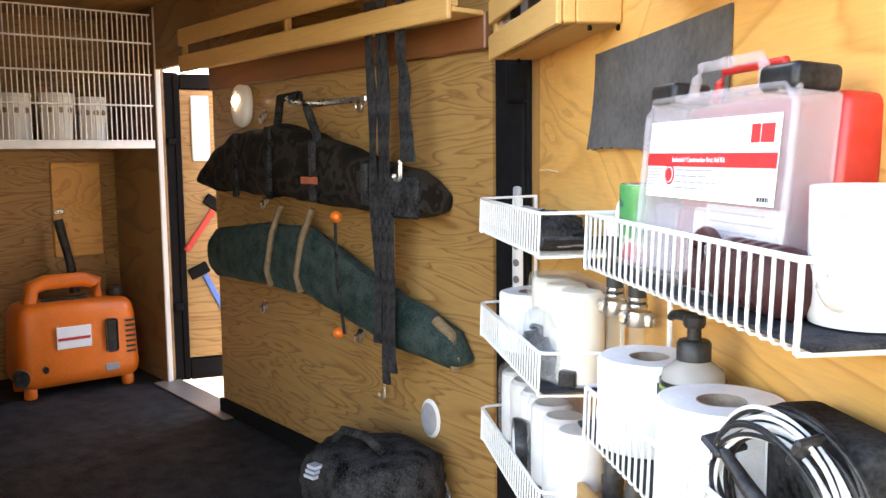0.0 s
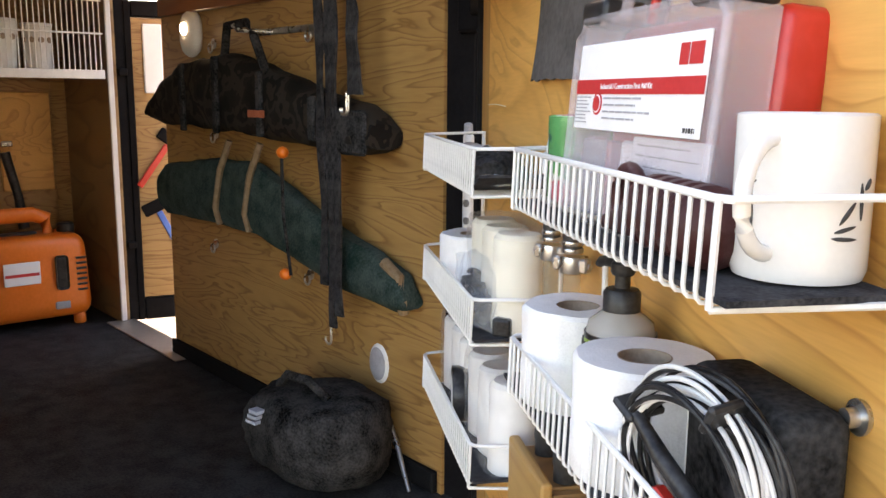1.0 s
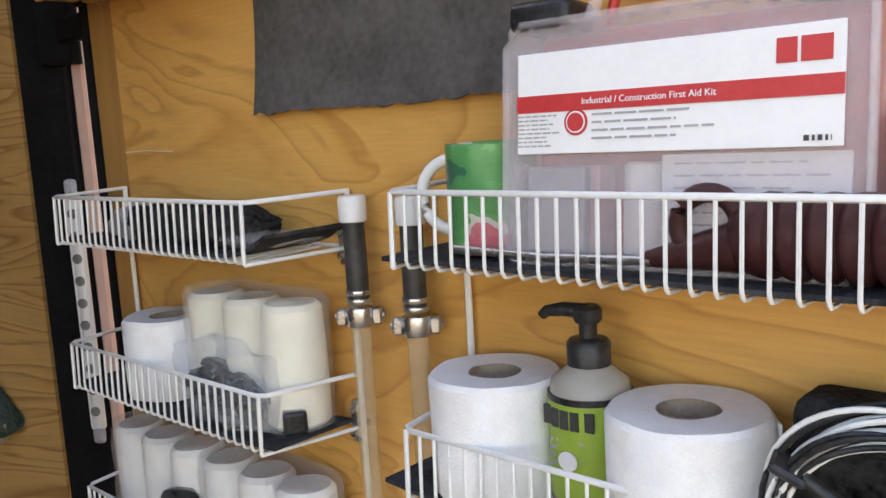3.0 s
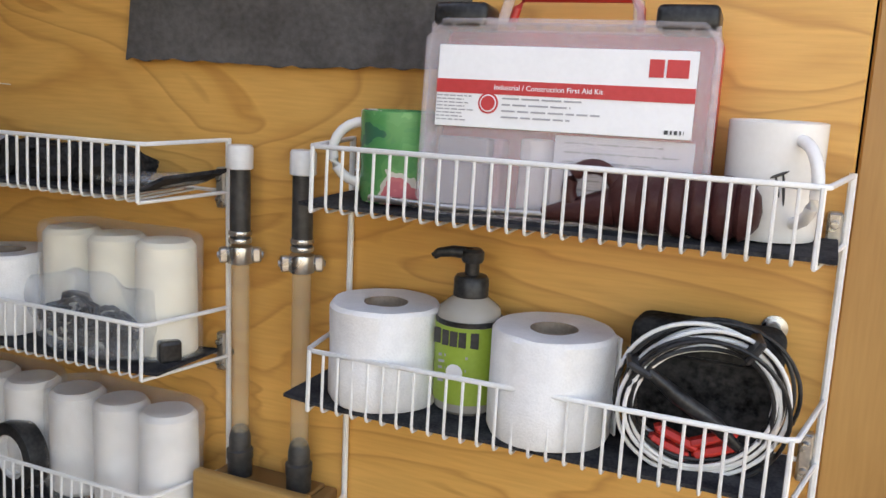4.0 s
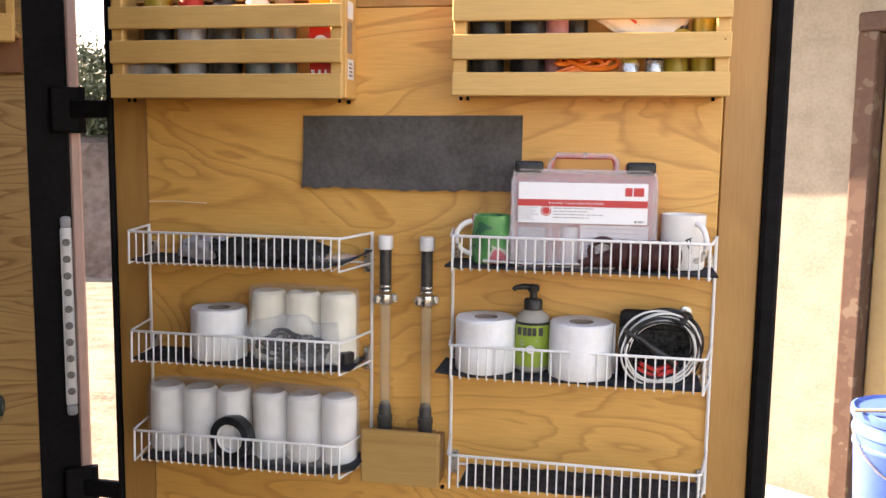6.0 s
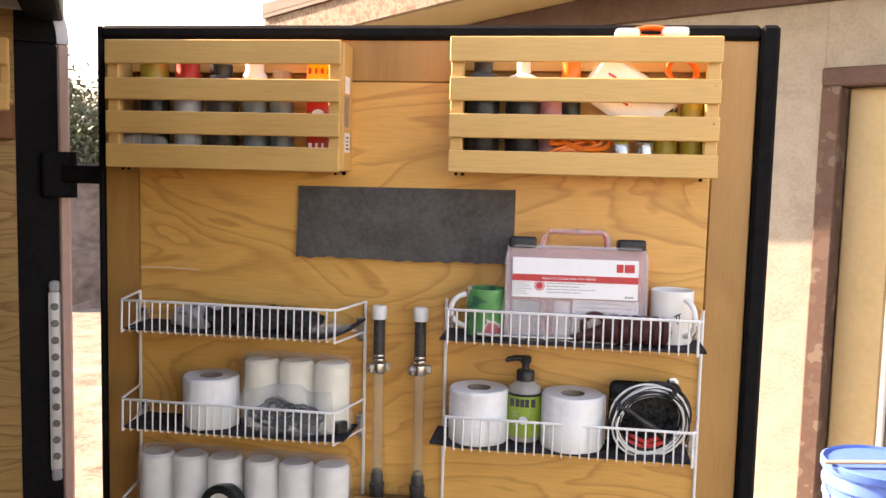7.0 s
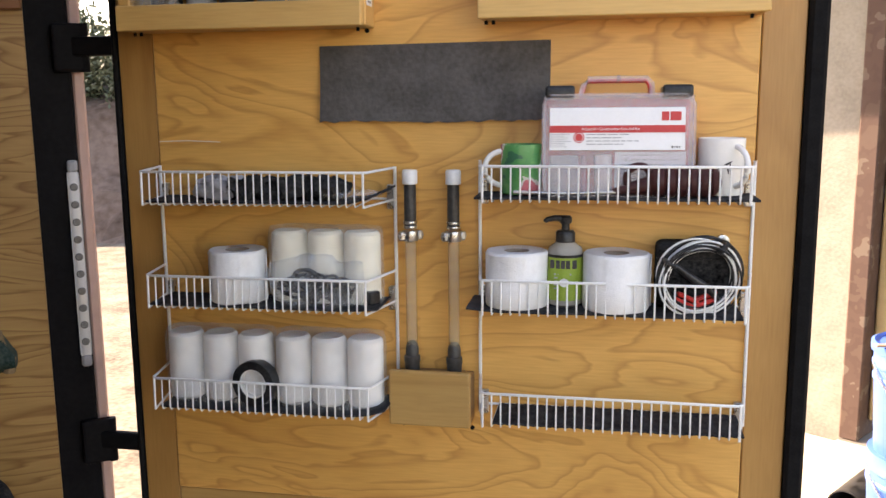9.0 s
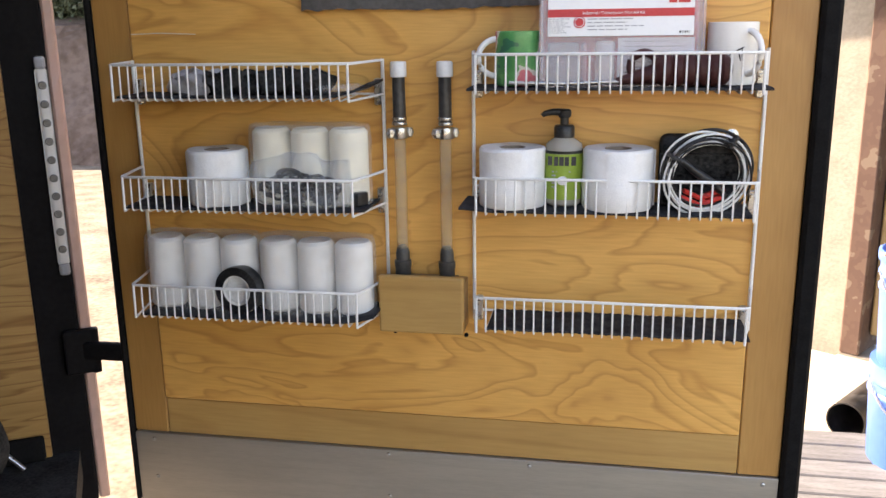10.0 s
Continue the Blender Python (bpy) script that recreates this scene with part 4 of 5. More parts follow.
# ---- slatted crates and what they hold ----
def crate(x0, x1, zs, label):
    c = thing("slatted_crate", label, "crate", "door crates")
    yf = -0.080
    for a, b_ in zs:
        bm = boxm(x0, x1, yf, yf + 0.008, a, b_, 0.0018)
        wobble(bm, 0.0012, 12, a * 7 + x0)
        part("slat", bm, PINE, c)
    z0, z1 = zs[-1][0], zs[0][1]
    for x in (x0 + 0.001, x1 - 0.023):
        part("post", boxm(x, x + 0.022, yf + 0.0085, yf + 0.026, z0 + 0.002, z1 - 0.002, 0.002), PINE, c)
    for x in (x0, x1 - 0.010):
        part("end_board", boxm(x, x + 0.010, yf + 0.0265, 0.0075, z0 + 0.002, z1 - 0.002, 0.002), PINE, c)
    part("bottom", boxm(x0 + 0.0105, x1 - 0.0105, yf + 0.0265, 0.0075, z0 + 0.002, z0 + 0.010, 0.001), PINE, c)
    part("back_slat", boxm(x0 + 0.0105, x1 - 0.0105, -0.001, 0.0075, z1 - 0.05, z1 - 0.01, 0.001), PINE, c)
    nm = mesh_of(lathem([(0.0017, 0.0), (0.0015, 0.0008), (0.0, 0.001)], seg=8, axis="y"), "nail", BLACK_METAL)
    for a, b_ in zs:
        for x in (x0 + 0.010, x1 - 0.010):
            piece("nail", nm, c, pose(x, yf + 0.001, (a + b_) / 2 + 0.008))
    for x in (x0 + 0.008, x0 + 0.02, x1 - 0.02):
        part("screw", lathem([(0.003, 0.0), (0.003, 0.006), (0.0, 0.007)], (x, -0.03, z0 - 0.005), 8), BLACK_METAL, c)
    return c


ZL = [(1.166, 1.209), (1.101, 1.141), (1.041, 1.082), (0.979, 1.022)]
ZR = [(1.173, 1.216), (1.107, 1.148), (1.045, 1.086), (0.984, 1.023)]
cl = crate(-0.628, -0.186, ZL, "pine slatted crate on the door holding spray cans")
part("price_sticker", boxm(-0.1858, -0.1852, -0.045, -0.015, 1.12, 1.15), LABEL, cl)
part("price_sticker", boxm(-0.1858, -0.1852, -0.045, -0.012, 1.015, 1.05), LABEL, cl)
part("barcode", bars(-0.04, -0.018, 1.018, 1.045, 0, 4, 7, 0.5), INK, cl, matrix=pose(-0.1850, 0, 0, 0, 0, 90) @ pose(0.0, 0, 0))
part("brown_sticker", boxm(-0.1858, -0.1852, -0.047, -0.02, 1.06, 1.115), CARD, cl)
cr = crate(0.007, 0.457, ZR, "pine slatted crate on the door holding bottles and string")


def can(x, y, z, r, h, body, top, label, name="spray_can", cat="spray can", neck=0.6):
    c = thing(name, label, cat, "crate contents", pose(x, y, z))
    part("body", lathem([(r * 0.94, 0.0), (r, 0.003), (r, h * 0.78), (r * 0.96, h * 0.80)], seg=24), body, c, smooth=True)
    part("cap", lathem([(r * 0.95, h * 0.80), (r * 0.92, h * 0.84), (r * neck, h * 0.88), (r * neck, h - 0.002), (r * neck * 0.9, h), (0.0, h)], seg=24), top, c, smooth=True)
    return c


YELLOW = plain("yellow_plastic", (0.38, 0.29, 0.03), 0.4, var=0.15)
FOIL_YELLOW = plain("yellow_foil", (0.80, 0.46, 0.03), 0.35, var=0.1)
TEALGREY = plain("teal_grey_plastic", (0.14, 0.19, 0.22), 0.45, var=0.2)
PALE = plain("pale_blue_plastic", (0.45, 0.50, 0.58), 0.35, var=0.15)
zl = ZL[-1][0] + 0.0105
can(-0.555, -0.030, zl, 0.027, 0.185, BLACK, YELLOW, "black can with a yellow lid", "tin_can", "can", 0.95)
can(-0.490, -0.028, zl, 0.026, 0.192, PALE, RED, "pale spray can with a red cap", neck=0.8)
can(-0.425, -0.028, zl, 0.030, 0.182, PVC, BLACK, "dark grey spray can with a black cap", neck=0.7)
can(-0.360, -0.030, zl, 0.024, 0.192, TEALGREY, WHITE_PLASTIC, "grey bottle with a white trigger", "bottle", "bottle", 0.7)
can(-0.310, -0.026, zl, 0.021, 0.17, TEALGREY, CARD, "teal bottle with a brown lid", "bottle", "bottle", 0.8)
bm = bmesh.new()
blob(bm, (0, 0, 0.03), (0.05, 0.02, 0.022), 3, 0.01, 35, 5, 0.4)
solid("plastic_bag", bm, WRAP, "crumpled clear plastic bag in the crate", "bag", m=pose(-0.570, -0.050, zl), smooth=True)


def snack_bag():
    s = thing("snack_bag", "tall red and yellow foil packet", "packet", "crate contents", pose(-0.232, -0.040, zl))
    bm = bmesh.new()
    blob(bm, (0, 0, 0.10), (0.025, 0.014, 0.10), 3, 0.004, 30, 2, 0.75)
    part("foil", bm, RED, s, smooth=True)
    part("emblem", boxm(-0.020, 0.020, -0.0165, -0.0145, 0.150, 0.184, 0.002), FOIL_YELLOW, s)
    part("print", bars(-0.018, 0.018, 0.160, 0.176, -0.0168, 1, 3, 0.6, 0.0), RED, s)
    part("emblem", lathem([(0.013, 0.0), (0.013, 0.001)], (0.0, -0.0148, 0.088), 20, "y"), LABEL, s)
    part("print", bars(-0.018, 0.018, 0.012, 0.045, -0.0152, 2, 6, 0.5, 0.1), LABEL, s)


snack_bag()
zr = ZR[-1][0] + 0.0105
can(0.060, -0.034, zr, 0.030, 0.188, BLACK, PVC, "black bottle with a dark grey screw cap", "bottle", "bottle", 0.55)
can(0.130, -0.032, zr, 0.030, 0.186, BLACK, WHITE_PLASTIC, "black bottle with a white cap", "bottle", "bottle", 0.40)
can(0.180, -0.025, zr, 0.022, 0.15, RED_BOX, BLACK, "small pink spray can in the crate", neck=0.8)
can(0.212, -0.026, zr, 0.018, 0.188, BLACK, ORANGE, "slim tube with an orange cap", "bottle", "bottle", 0.9)
can(0.375, -0.028, zr, 0.020, 0.125, YELLOW, BLACK, "small yellow and black can", neck=0.8)
can(0.418, -0.030, zr, 0.020, 0.145, YELLOW, BLACK, "small yellow and black can", neck=0.8)
can(0.300, -0.055, zr, 0.016, 0.055, STEEL, YELLOW, "short metal tin in the crate", "tin_can", "can", 0.8)
can(0.340, -0.050, zr, 0.015, 0.060, STEEL, BLACK, "short metal tin in the crate", "tin_can", "can", 0.8)


def cord_reel():
    r = thing("cord_reel", "white reel wound with orange cord", "cord reel", m=pose(0.310, -0.040, 1.120, 0, 33, 0))
    part("plate", boxm(-0.076, 0.076, -0.008, 0.006, -0.044, 0.044, 0.012, 3), WHITE_PLASTIC, r, smooth=True)
    part("print", bars(-0.05, 0.03, -0.02, 0.02, -0.0085, 3, 2, 0.3), RED_INK, r)
    rnd = random.Random(3)
    for i in range(5):
        rr = 0.020 + 0.012 * rnd.random()
        part("cord_turn", tubem([Vector((0.050 + rr * math.cos(a), 0.012 + 0.004 * math.sin(3 * a + i), 0.085 + rr * 0.8 * math.sin(a))) for a in [k * 0.314 for k in range(20)]], 0.0032, 7, True), ORANGE, r, "orange cord", True)


cord_reel()


def loose_cord():
    rnd = random.Random(6)
    c = thing("orange_cord", "tangled orange cord in the crate", "cord", m=pose(0.225, -0.052, zr))
    for i in range(15):
        cx, rr, z = rnd.uniform(-0.045, 0.035), rnd.uniform(0.014, 0.030), rnd.uniform(0.008, 0.060)
        pts = [Vector((cx + rr * 1.4 * math.cos(a), 0.010 * math.sin(a + i), z + rr * 0.45 * (1 + math.sin(a + i * 0.7)))) for a in [k * 0.314 for k in range(20)]]
        part("cord_loop", tubem(pts, 0.0036, 7, True), ORANGE, c, smooth=True)


loose_cord()


def cord_hank():
    c = thing("cord_winder", "white plastic winder with orange cord on the crate", "cord winder", m=pose(0.345, -0.035, ZR[0][1] + 0.002))
    part("winder_end", boxm(-0.062, -0.020, -0.016, 0.016, 0.0, 0.016, 0.006, 2), WHITE_PLASTIC, c, smooth=True)
    part("winder_end", boxm(0.015, 0.060, -0.016, 0.016, 0.001, 0.018, 0.006, 2), WHITE_PLASTIC, c, smooth=True)
    for i in range(5):
        part("cord_loop", tubem([Vector((0.024 * math.cos(a) * 1.3, -0.010 + i * 0.005, 0.010 + 0.008 * math.sin(a))) for a in [k * 0.419 for k in range(15)]], 0.0032, 7, True), ORANGE, c, smooth=True)


cord_hank()

# ---- the trailer: local x along the side wall from the rear post, y inwards, z up ----
T = pose(-0.783, 0.007, 0, 0, 0, 210.6)
FLOOR, ROOF, WID, LEN = -0.025, 1.36, 1.30, 2.36
WEND, PEND = 1.40, 1.88      # side doorway between these


def trailer_shell():
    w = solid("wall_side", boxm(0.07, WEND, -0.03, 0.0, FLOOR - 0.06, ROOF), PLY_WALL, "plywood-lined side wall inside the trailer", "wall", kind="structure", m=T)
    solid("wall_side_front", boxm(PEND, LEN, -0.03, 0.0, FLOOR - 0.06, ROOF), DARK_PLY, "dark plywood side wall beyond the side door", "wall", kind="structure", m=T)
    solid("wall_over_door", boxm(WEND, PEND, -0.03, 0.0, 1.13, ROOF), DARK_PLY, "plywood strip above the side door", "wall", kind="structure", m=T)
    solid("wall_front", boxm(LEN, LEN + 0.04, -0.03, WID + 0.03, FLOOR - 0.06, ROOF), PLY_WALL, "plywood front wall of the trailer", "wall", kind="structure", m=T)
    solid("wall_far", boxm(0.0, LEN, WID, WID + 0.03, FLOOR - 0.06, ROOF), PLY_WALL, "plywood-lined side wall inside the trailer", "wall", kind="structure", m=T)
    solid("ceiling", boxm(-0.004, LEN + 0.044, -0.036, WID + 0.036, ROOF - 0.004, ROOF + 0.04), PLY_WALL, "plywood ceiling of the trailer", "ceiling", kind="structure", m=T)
    solid("floor", boxm(0.02, LEN, -0.03, WID, FLOOR - 0.06, FLOOR), MAT_FLOOR, "black rubber mat trailer floor", "floor", kind="structure", m=T)
    solid("outer_skin", boxm(0.10, WEND, -0.052, -0.032, FLOOR - 0.16, ROOF + 0.04, 0.004), ALU_WHITE, "pale metal outer skin of the trailer", "wall", kind="structure", m=T)
    solid("outer_skin", boxm(PEND + 0.04, LEN, -0.052, -0.032, FLOOR - 0.16, ROOF + 0.04, 0.004), ALU_WHITE, "pale metal outer skin of the trailer", "wall", kind="structure", m=T)
    solid("trim", boxm(0.08, WEND, 0.001, 0.016, FLOOR + 0.001, FLOOR + 0.05, 0.003), RUBBER, "black floor edge trim along the wall", "trim", kind="structure", m=T)
    solid("door_sill", boxm(WEND - 0.1, PEND + 0.02, -0.05, 0.05, FLOOR + 0.001, FLOOR + 0.006, 0.002), ALU, "worn metal sill of the side door", "sill", kind="structure", m=T)
    # thin white post imitates the daylight gap at the doorway edge
    solid("bright_gap_post", boxm(PEND - 0.012, PEND - 0.001, -0.016, 0.004, FLOOR + 0.007, ROOF - 0.01, 0.003), ALU_WHITE, "white post of the side doorway, stands in for the bright gap", "post", kind="structure", m=T)


trailer_shell()


def rear_post():
    """The rear corner post with its light strip and the two door hinges."""
    m = pose(-0.820, -0.002, 0, 0, 0, 36)
    p = thing("rear_post", "black steel rear post of the trailer with a strip of lamps", "post", m=m, kind="structure")
    part("column", boxm(-0.072, 0.042, 0.0, 0.06, FLOOR - 0.12, 1.215, 0.006, 2), BLACK_METAL, p)
    part("skin_edge", boxm(0.043, 0.064, 0.006, 0.055, FLOOR - 0.12, 1.215, 0.004), PINK, p, "faded pink skin edge")
    # the rounded roof corner
    for r0, r1, y0, y1, mat, nm in ((0.062, 0.157, 0.0, 0.06, BLACK_METAL, "corner"), (0.158, 0.180, 0.006, 0.055, ALU_WHITE, "corner_skin")):
        out = [(-0.115 + r1 * math.cos(radians(a)), 1.216 + r1 * math.sin(radians(a))) for a in range(0, 91, 9)]
        inn = [(-0.115 + r0 * math.cos(radians(a)), 1.216 + r0 * math.sin(radians(a))) for a in range(90, -1, -9)]
        bm = bmesh.new()
        extrude_outline(bm, out + inn, y0, y1)
        part(nm, bm, mat, p)
    s = part("light_strip", boxm(0.019, 0.041, -0.010, -0.001, 0.360, 0.730, 0.008, 3), ALU_WHITE, p, "white lamp strip with round lenses", True)
    lm = mesh_of(lathem([(0.0075, 0.0), (0.0075, 0.002), (0.005, 0.003), (0.0045, 0.0015), (0.0, 0.0015)], seg=16, axis="y"), "lens", LED, True)
    for z in (0.352, 0.738):
        part("end_cap", boxm(0.020, 0.040, -0.012, -0.001, z - 0.012, z + 0.012, 0.006, 2), GREY_BOX, s, "grey end cap")
    for i in range(10):
        piece("lens", lm, s, pose(0.030, -0.010, 0.392 + i * 0.034))
    part("drip_rail", boxm(-0.24, 0.0, -0.014, -0.001, 1.272, 1.290, 0.003), ALU_WHITE, p, "white drip rail")
    for z in (0.960, 0.185):
        h = part("hinge", boxm(0.010, 0.070, -0.022, -0.001, z - 0.045, z + 0.045, 0.006, 2), BLACK_METAL, p, "black steel hinge")
        part("hinge_pin", lathem([(0.009, z - 0.045), (0.009, z + 0.045)], (0.066, -0.014, 0), 14), BLACK_METAL, h, smooth=True)


rear_post()
for z in (0.962, 0.188):
    solid("hinge_arm", boxm(-0.775, -0.688, 0.006, 0.024, z - 0.018, z + 0.018, 0.005, 2), BLACK_METAL, "black steel hinge arm on the trailer door", "hinge", "door hinges")
solid("roof_rail", boxm(-0.02, 0.05, 0.0, WID, 1.255, ROOF - 0.002, 0.008, 2), BLACK_METAL, "black steel header over the rear opening", "rail", kind="structure", m=T)


def wall_shelf():
    """A long slatted pine shelf under the ceiling along the side wall."""
    s = thing("wall_shelf", "long slatted pine shelf high on the trailer wall", "shelf", m=T)
    part("front_slat", boxm(0.07, 1.38, 0.105, 0.117, 1.075, 1.125, 0.003), PINE, s)
    part("front_slat", boxm(0.07, 1.38, 0.105, 0.117, 1.155, 1.205, 0.003), PINE, s)
    part("bottom_board", boxm(0.07, 1.38, 0.022, 0.104, 1.09, 1.10, 0.002), PINE, s)
    part("cleat", boxm(0.07, 1.38, 0.0015, 0.021, 1.025, 1.10, 0.003), REDWOOD, s, "reddish stained cleat")
    for x in (0.07, 0.72, 1.365):
        part("post", boxm(x, x + 0.015, 0.089, 0.104, 1.101, 1.205, 0.002), PINE, s)


wall_shelf()


def case_outline(bm, top, bot, thick, y0):
    """A soft long bag: upper and lower edge heights at stations along the wall, bulging in the middle."""
    n, rings = len(top), []
    for (a, zt), (_, zb) in zip(top, bot):
        ring, zc, hh = [], (zt + zb) / 2, (zt - zb) / 2
        for k in range(16):
            t = 2 * math.pi * k / 16
            c_, s_ = math.cos(t), math.sin(t)
            ring.append(bm.verts.new((a, y0 + thick * (1 + 0.98 * abs(c_) ** 0.7 * (1 if c_ > 0 else -1)), zc + hh * abs(s_) ** 0.8 * (1 if s_ > 0 else -1))))
        rings.append(ring)
    for A, B in zip(rings, rings[1:]):
        for k in range(16):
            bm.faces.new((A[k], A[(k + 1) % 16], B[(k + 1) % 16], B[k]))
    bm.faces.new(rings[0])
    bm.faces.new(rings[-1][::-1])


def resample(keys, n):
    xs = [k[0] for k in keys]
    out = []
    for i in range(n):
        x = xs[0] + (xs[-1] - xs[0]) * i / (n - 1)
        out.append((x, float(np.interp(x, xs, [k[1] for k in keys]))))
    return out


def camo_case():
    c = thing("camouflage_case", "dark camouflage padded case hanging on the wall", "padded case", m=T)
    top = resample([(0.195, 0.745), (0.23, 0.776), (0.37, 0.80), (0.61, 0.86), (0.85, 0.905), (1.13, 0.883), (1.26, 0.83), (1.33, 0.76)], 40)
    bot = resample([(0.195, 0.69), (0.23, 0.673), (0.37, 0.675), (0.53, 0.687), (0.71, 0.70), (1.0, 0.707), (1.26, 0.71), (1.33, 0.73)], 40)
    bm = bmesh.new()
    case_outline(bm, top, bot, 0.045, 0.004)
    wobble(bm, 0.012, 14, 3)
    part("body", bm, CAMO, c, smooth=True)
    for a in (0.40, 0.63, 0.86, 1.06):
        zt = float(np.interp(a, [q[0] for q in top], [q[1] for q in top]))
        part("band", boxm(a - 0.012, a + 0.012, 0.088, 0.100, 0.70, zt - 0.01, 0.003), BLACK_CLOTH, c)
    part("handle", tubem([(0.63, 0.07, 0.84), (0.665, 0.085, 0.935), (0.70, 0.085, 0.968), (0.80, 0.085, 0.965), (0.85, 0.07, 0.89)], 0.011, 8), BLACK_CLOTH, c, smooth=True)
    part("tag", boxm(0.60, 0.68, 0.097, 0.101, 0.745, 0.763, 0.002), RED_TAG, c, "orange stitched mark")
    part("end_patch", boxm(0.20, 0.33, 0.088, 0.097, 0.678, 0.77, 0.006), BLACK_CLOTH, c)


RED_TAG = plain("orange_stitching", (0.40, 0.09, 0.03), 0.8)
camo_case()


def green_case():
    c = thing("green_case", "dark green canvas case with tan straps on the wall", "padded case", m=T)
    top = resample([(0.125, 0.39), (0.155, 0.44), (0.24, 0.473), (0.42, 0.516), (0.59, 0.582), (0.75, 0.632), (1.02, 0.625), (1.30, 0.595), (1.33, 0.57)], 40)
    bot = resample([(0.125, 0.365), (0.15, 0.353), (0.24, 0.361), (0.39, 0.376), (0.55, 0.407), (0.76, 0.445), (1.02, 0.447), (1.30, 0.441), (1.33, 0.46)], 40)
    bm = bmesh.new()
    case_outline(bm, top, bot, 0.032, 0.004)
    wobble(bm, 0.006, 10, 5)
    part("body", bm, GREEN_CLOTH, c, smooth=True)
    part("tip", tubem([(0.140, 0.045, 0.360), (0.137, 0.050, 0.385), (0.155, 0.045, 0.432), (0.20, 0.050, 0.458)], 0.012, 8), TAN_WEB, c, "brown leather tip binding", True)
    for a0, a1 in ((0.92, 0.90), (0.755, 0.735)):
        part("strap", tubem([(a0, 0.066, 0.455), (a0 + 0.01, 0.072, 0.50), (a1, 0.070, 0.60), (a1 - 0.03, 0.055, 0.68)], 0.009, 6), TAN_WEB, c, "tan webbing strap", True)


green_case()


def hanging_strap(a, y, z0, z1, wid, label, hook=True, sag=0.0):
    s = thing("ratchet_strap", label, "strap", "hanging straps", T @ pose(a, y, 0))
    bm = bmesh.new()
    n = 24
    prev = None
    for i in range(n + 1):
        z = z0 + (z1 - z0) * i / n
        off = 0.004 * math.sin(i * 0.6 + a * 20) + sag * (i / n)
        row = [bm.verts.new((off - wid / 2, 0.002 * math.sin(i), z)), bm.verts.new((off + wid / 2, 0.003 * math.cos(i * 0.7), z)), bm.verts.new((off + wid / 2, 0.006 + 0.003 * math.cos(i * 0.7), z)), bm.verts.new((off - wid / 2, 0.006 + 0.002 * math.sin(i), z))]
        if prev:
            for k in range(4):
                bm.faces.new((prev[k], prev[(k + 1) % 4], row[(k + 1) % 4], row[k]))
        prev = row
    part("webbing", bm, STRAP, s)
    if hook:
        x = sag
        pts = [Vector((x, 0.005, z0 + 0.004)), Vector((x, 0.005, z0 - 0.020))] + [p + Vector((0, 0.005, 0)) for p in arc((x + 0.011, 0.0, z0 - 0.030), 0.011, 180, 380, 10, "xz")]
        part("hook", tubem(pts, 0.0028, 8), STEEL, s, "zinc S hook", True)
    return s


hanging_strap(0.352, 0.092, 0.390, 1.150, 0.024, "black webbing strap hanging from the shelf", False, 0.02)
hanging_strap(0.322, 0.092, 0.300, 1.150, 0.022, "black webbing strap with a zinc hook", True, 0.01)
hanging_strap(0.298, 0.092, 0.330, 1.150, 0.022, "black webbing strap hanging from the shelf", False, 0.02)
hanging_strap(0.245, 0.092, 0.800, 1.150, 0.022, "short black strap with zinc hooks", True, 0.01)
hanging_strap(0.222, 0.092, 0.800, 1.150, 0.022, "short black strap with zinc hooks", True, 0.04)


def elastic_cord(a, z0, z1):
    c = thing("elastic_cord", "black elastic cord with orange ball ends holding the cases", "elastic cord", m=T)
    part("cord", tubem([(a - 0.02, 0.115, z0), (a, 0.12, (z0 + z1) / 2), (a + 0.01, 0.115, z1)], 0.004, 8), BLACK_CLOTH, c, smooth=True)
    for z in (z0, z1):
        bm = bmesh.new()
        blob(bm, (a, 0.118, z), (0.016, 0.014, 0.014), 2)
        part("ball", bm, ORANGE, c, "orange plastic end", True)


elastic_cord(0.487, 0.395, 0.672)


def eye_bolt(a, z):
    e = thing("eye_bolt", "zinc eye bolt in the plywood wall", "eye bolt", "wall eye bolts", T @ pose(a, 0.0, z))
    part("plate", lathem([(0.014, 0.0), (0.014, 0.003)], seg=16, axis="y", c=(0, 0.003, 0)), STEEL, e)
    part("ring", tubem(arc((0, 0.012, -0.012), 0.012, 0, 342, 18, "xz"), 0.0028, 8, True), STEEL, e, smooth=True)


for a, z in [(1.082, 0.374), (1.05, 0.935), (1.056, 0.690), (0.543, 0.945), (0.568, 0.367)]:
    eye_bolt(a, z)


def coat_hook():
    h = thing("wall_hook", "chromed wall hook above the camouflage case", "hook", m=T @ pose(0.72, 0.0, 0.952))
    part("plate", boxm(-0.20, 0.10, 0.001, 0.008, -0.008, 0.008, 0.003), STEEL, h)
    part("arm", tubem([(0.02, 0.006, 0), (0.02, 0.09, 0.0), (0.02, 0.10, 0.012)], 0.006, 8), STEEL, h, smooth=True)


coat_hook()


def wall_lamp():
    l = thing("wall_lamp", "small oval wall lamp, lit", "lamp", m=T @ pose(1.168, 0.0, 0.967))
    bm = bmesh.new()
    blob(bm, (0, 0.012, 0), (0.056, 0.022, 0.066), 3, 0, 1, 0, 0.2)
    part("housing", bm, WHITE_PLASTIC, l, "frosted white housing", True)
    bm = bmesh.new()
    blob(bm, (0, 0.030, 0.012), (0.016, 0.014, 0.018), 3)
    part("bulb", bm, LENS, l, "glowing bulb", True)


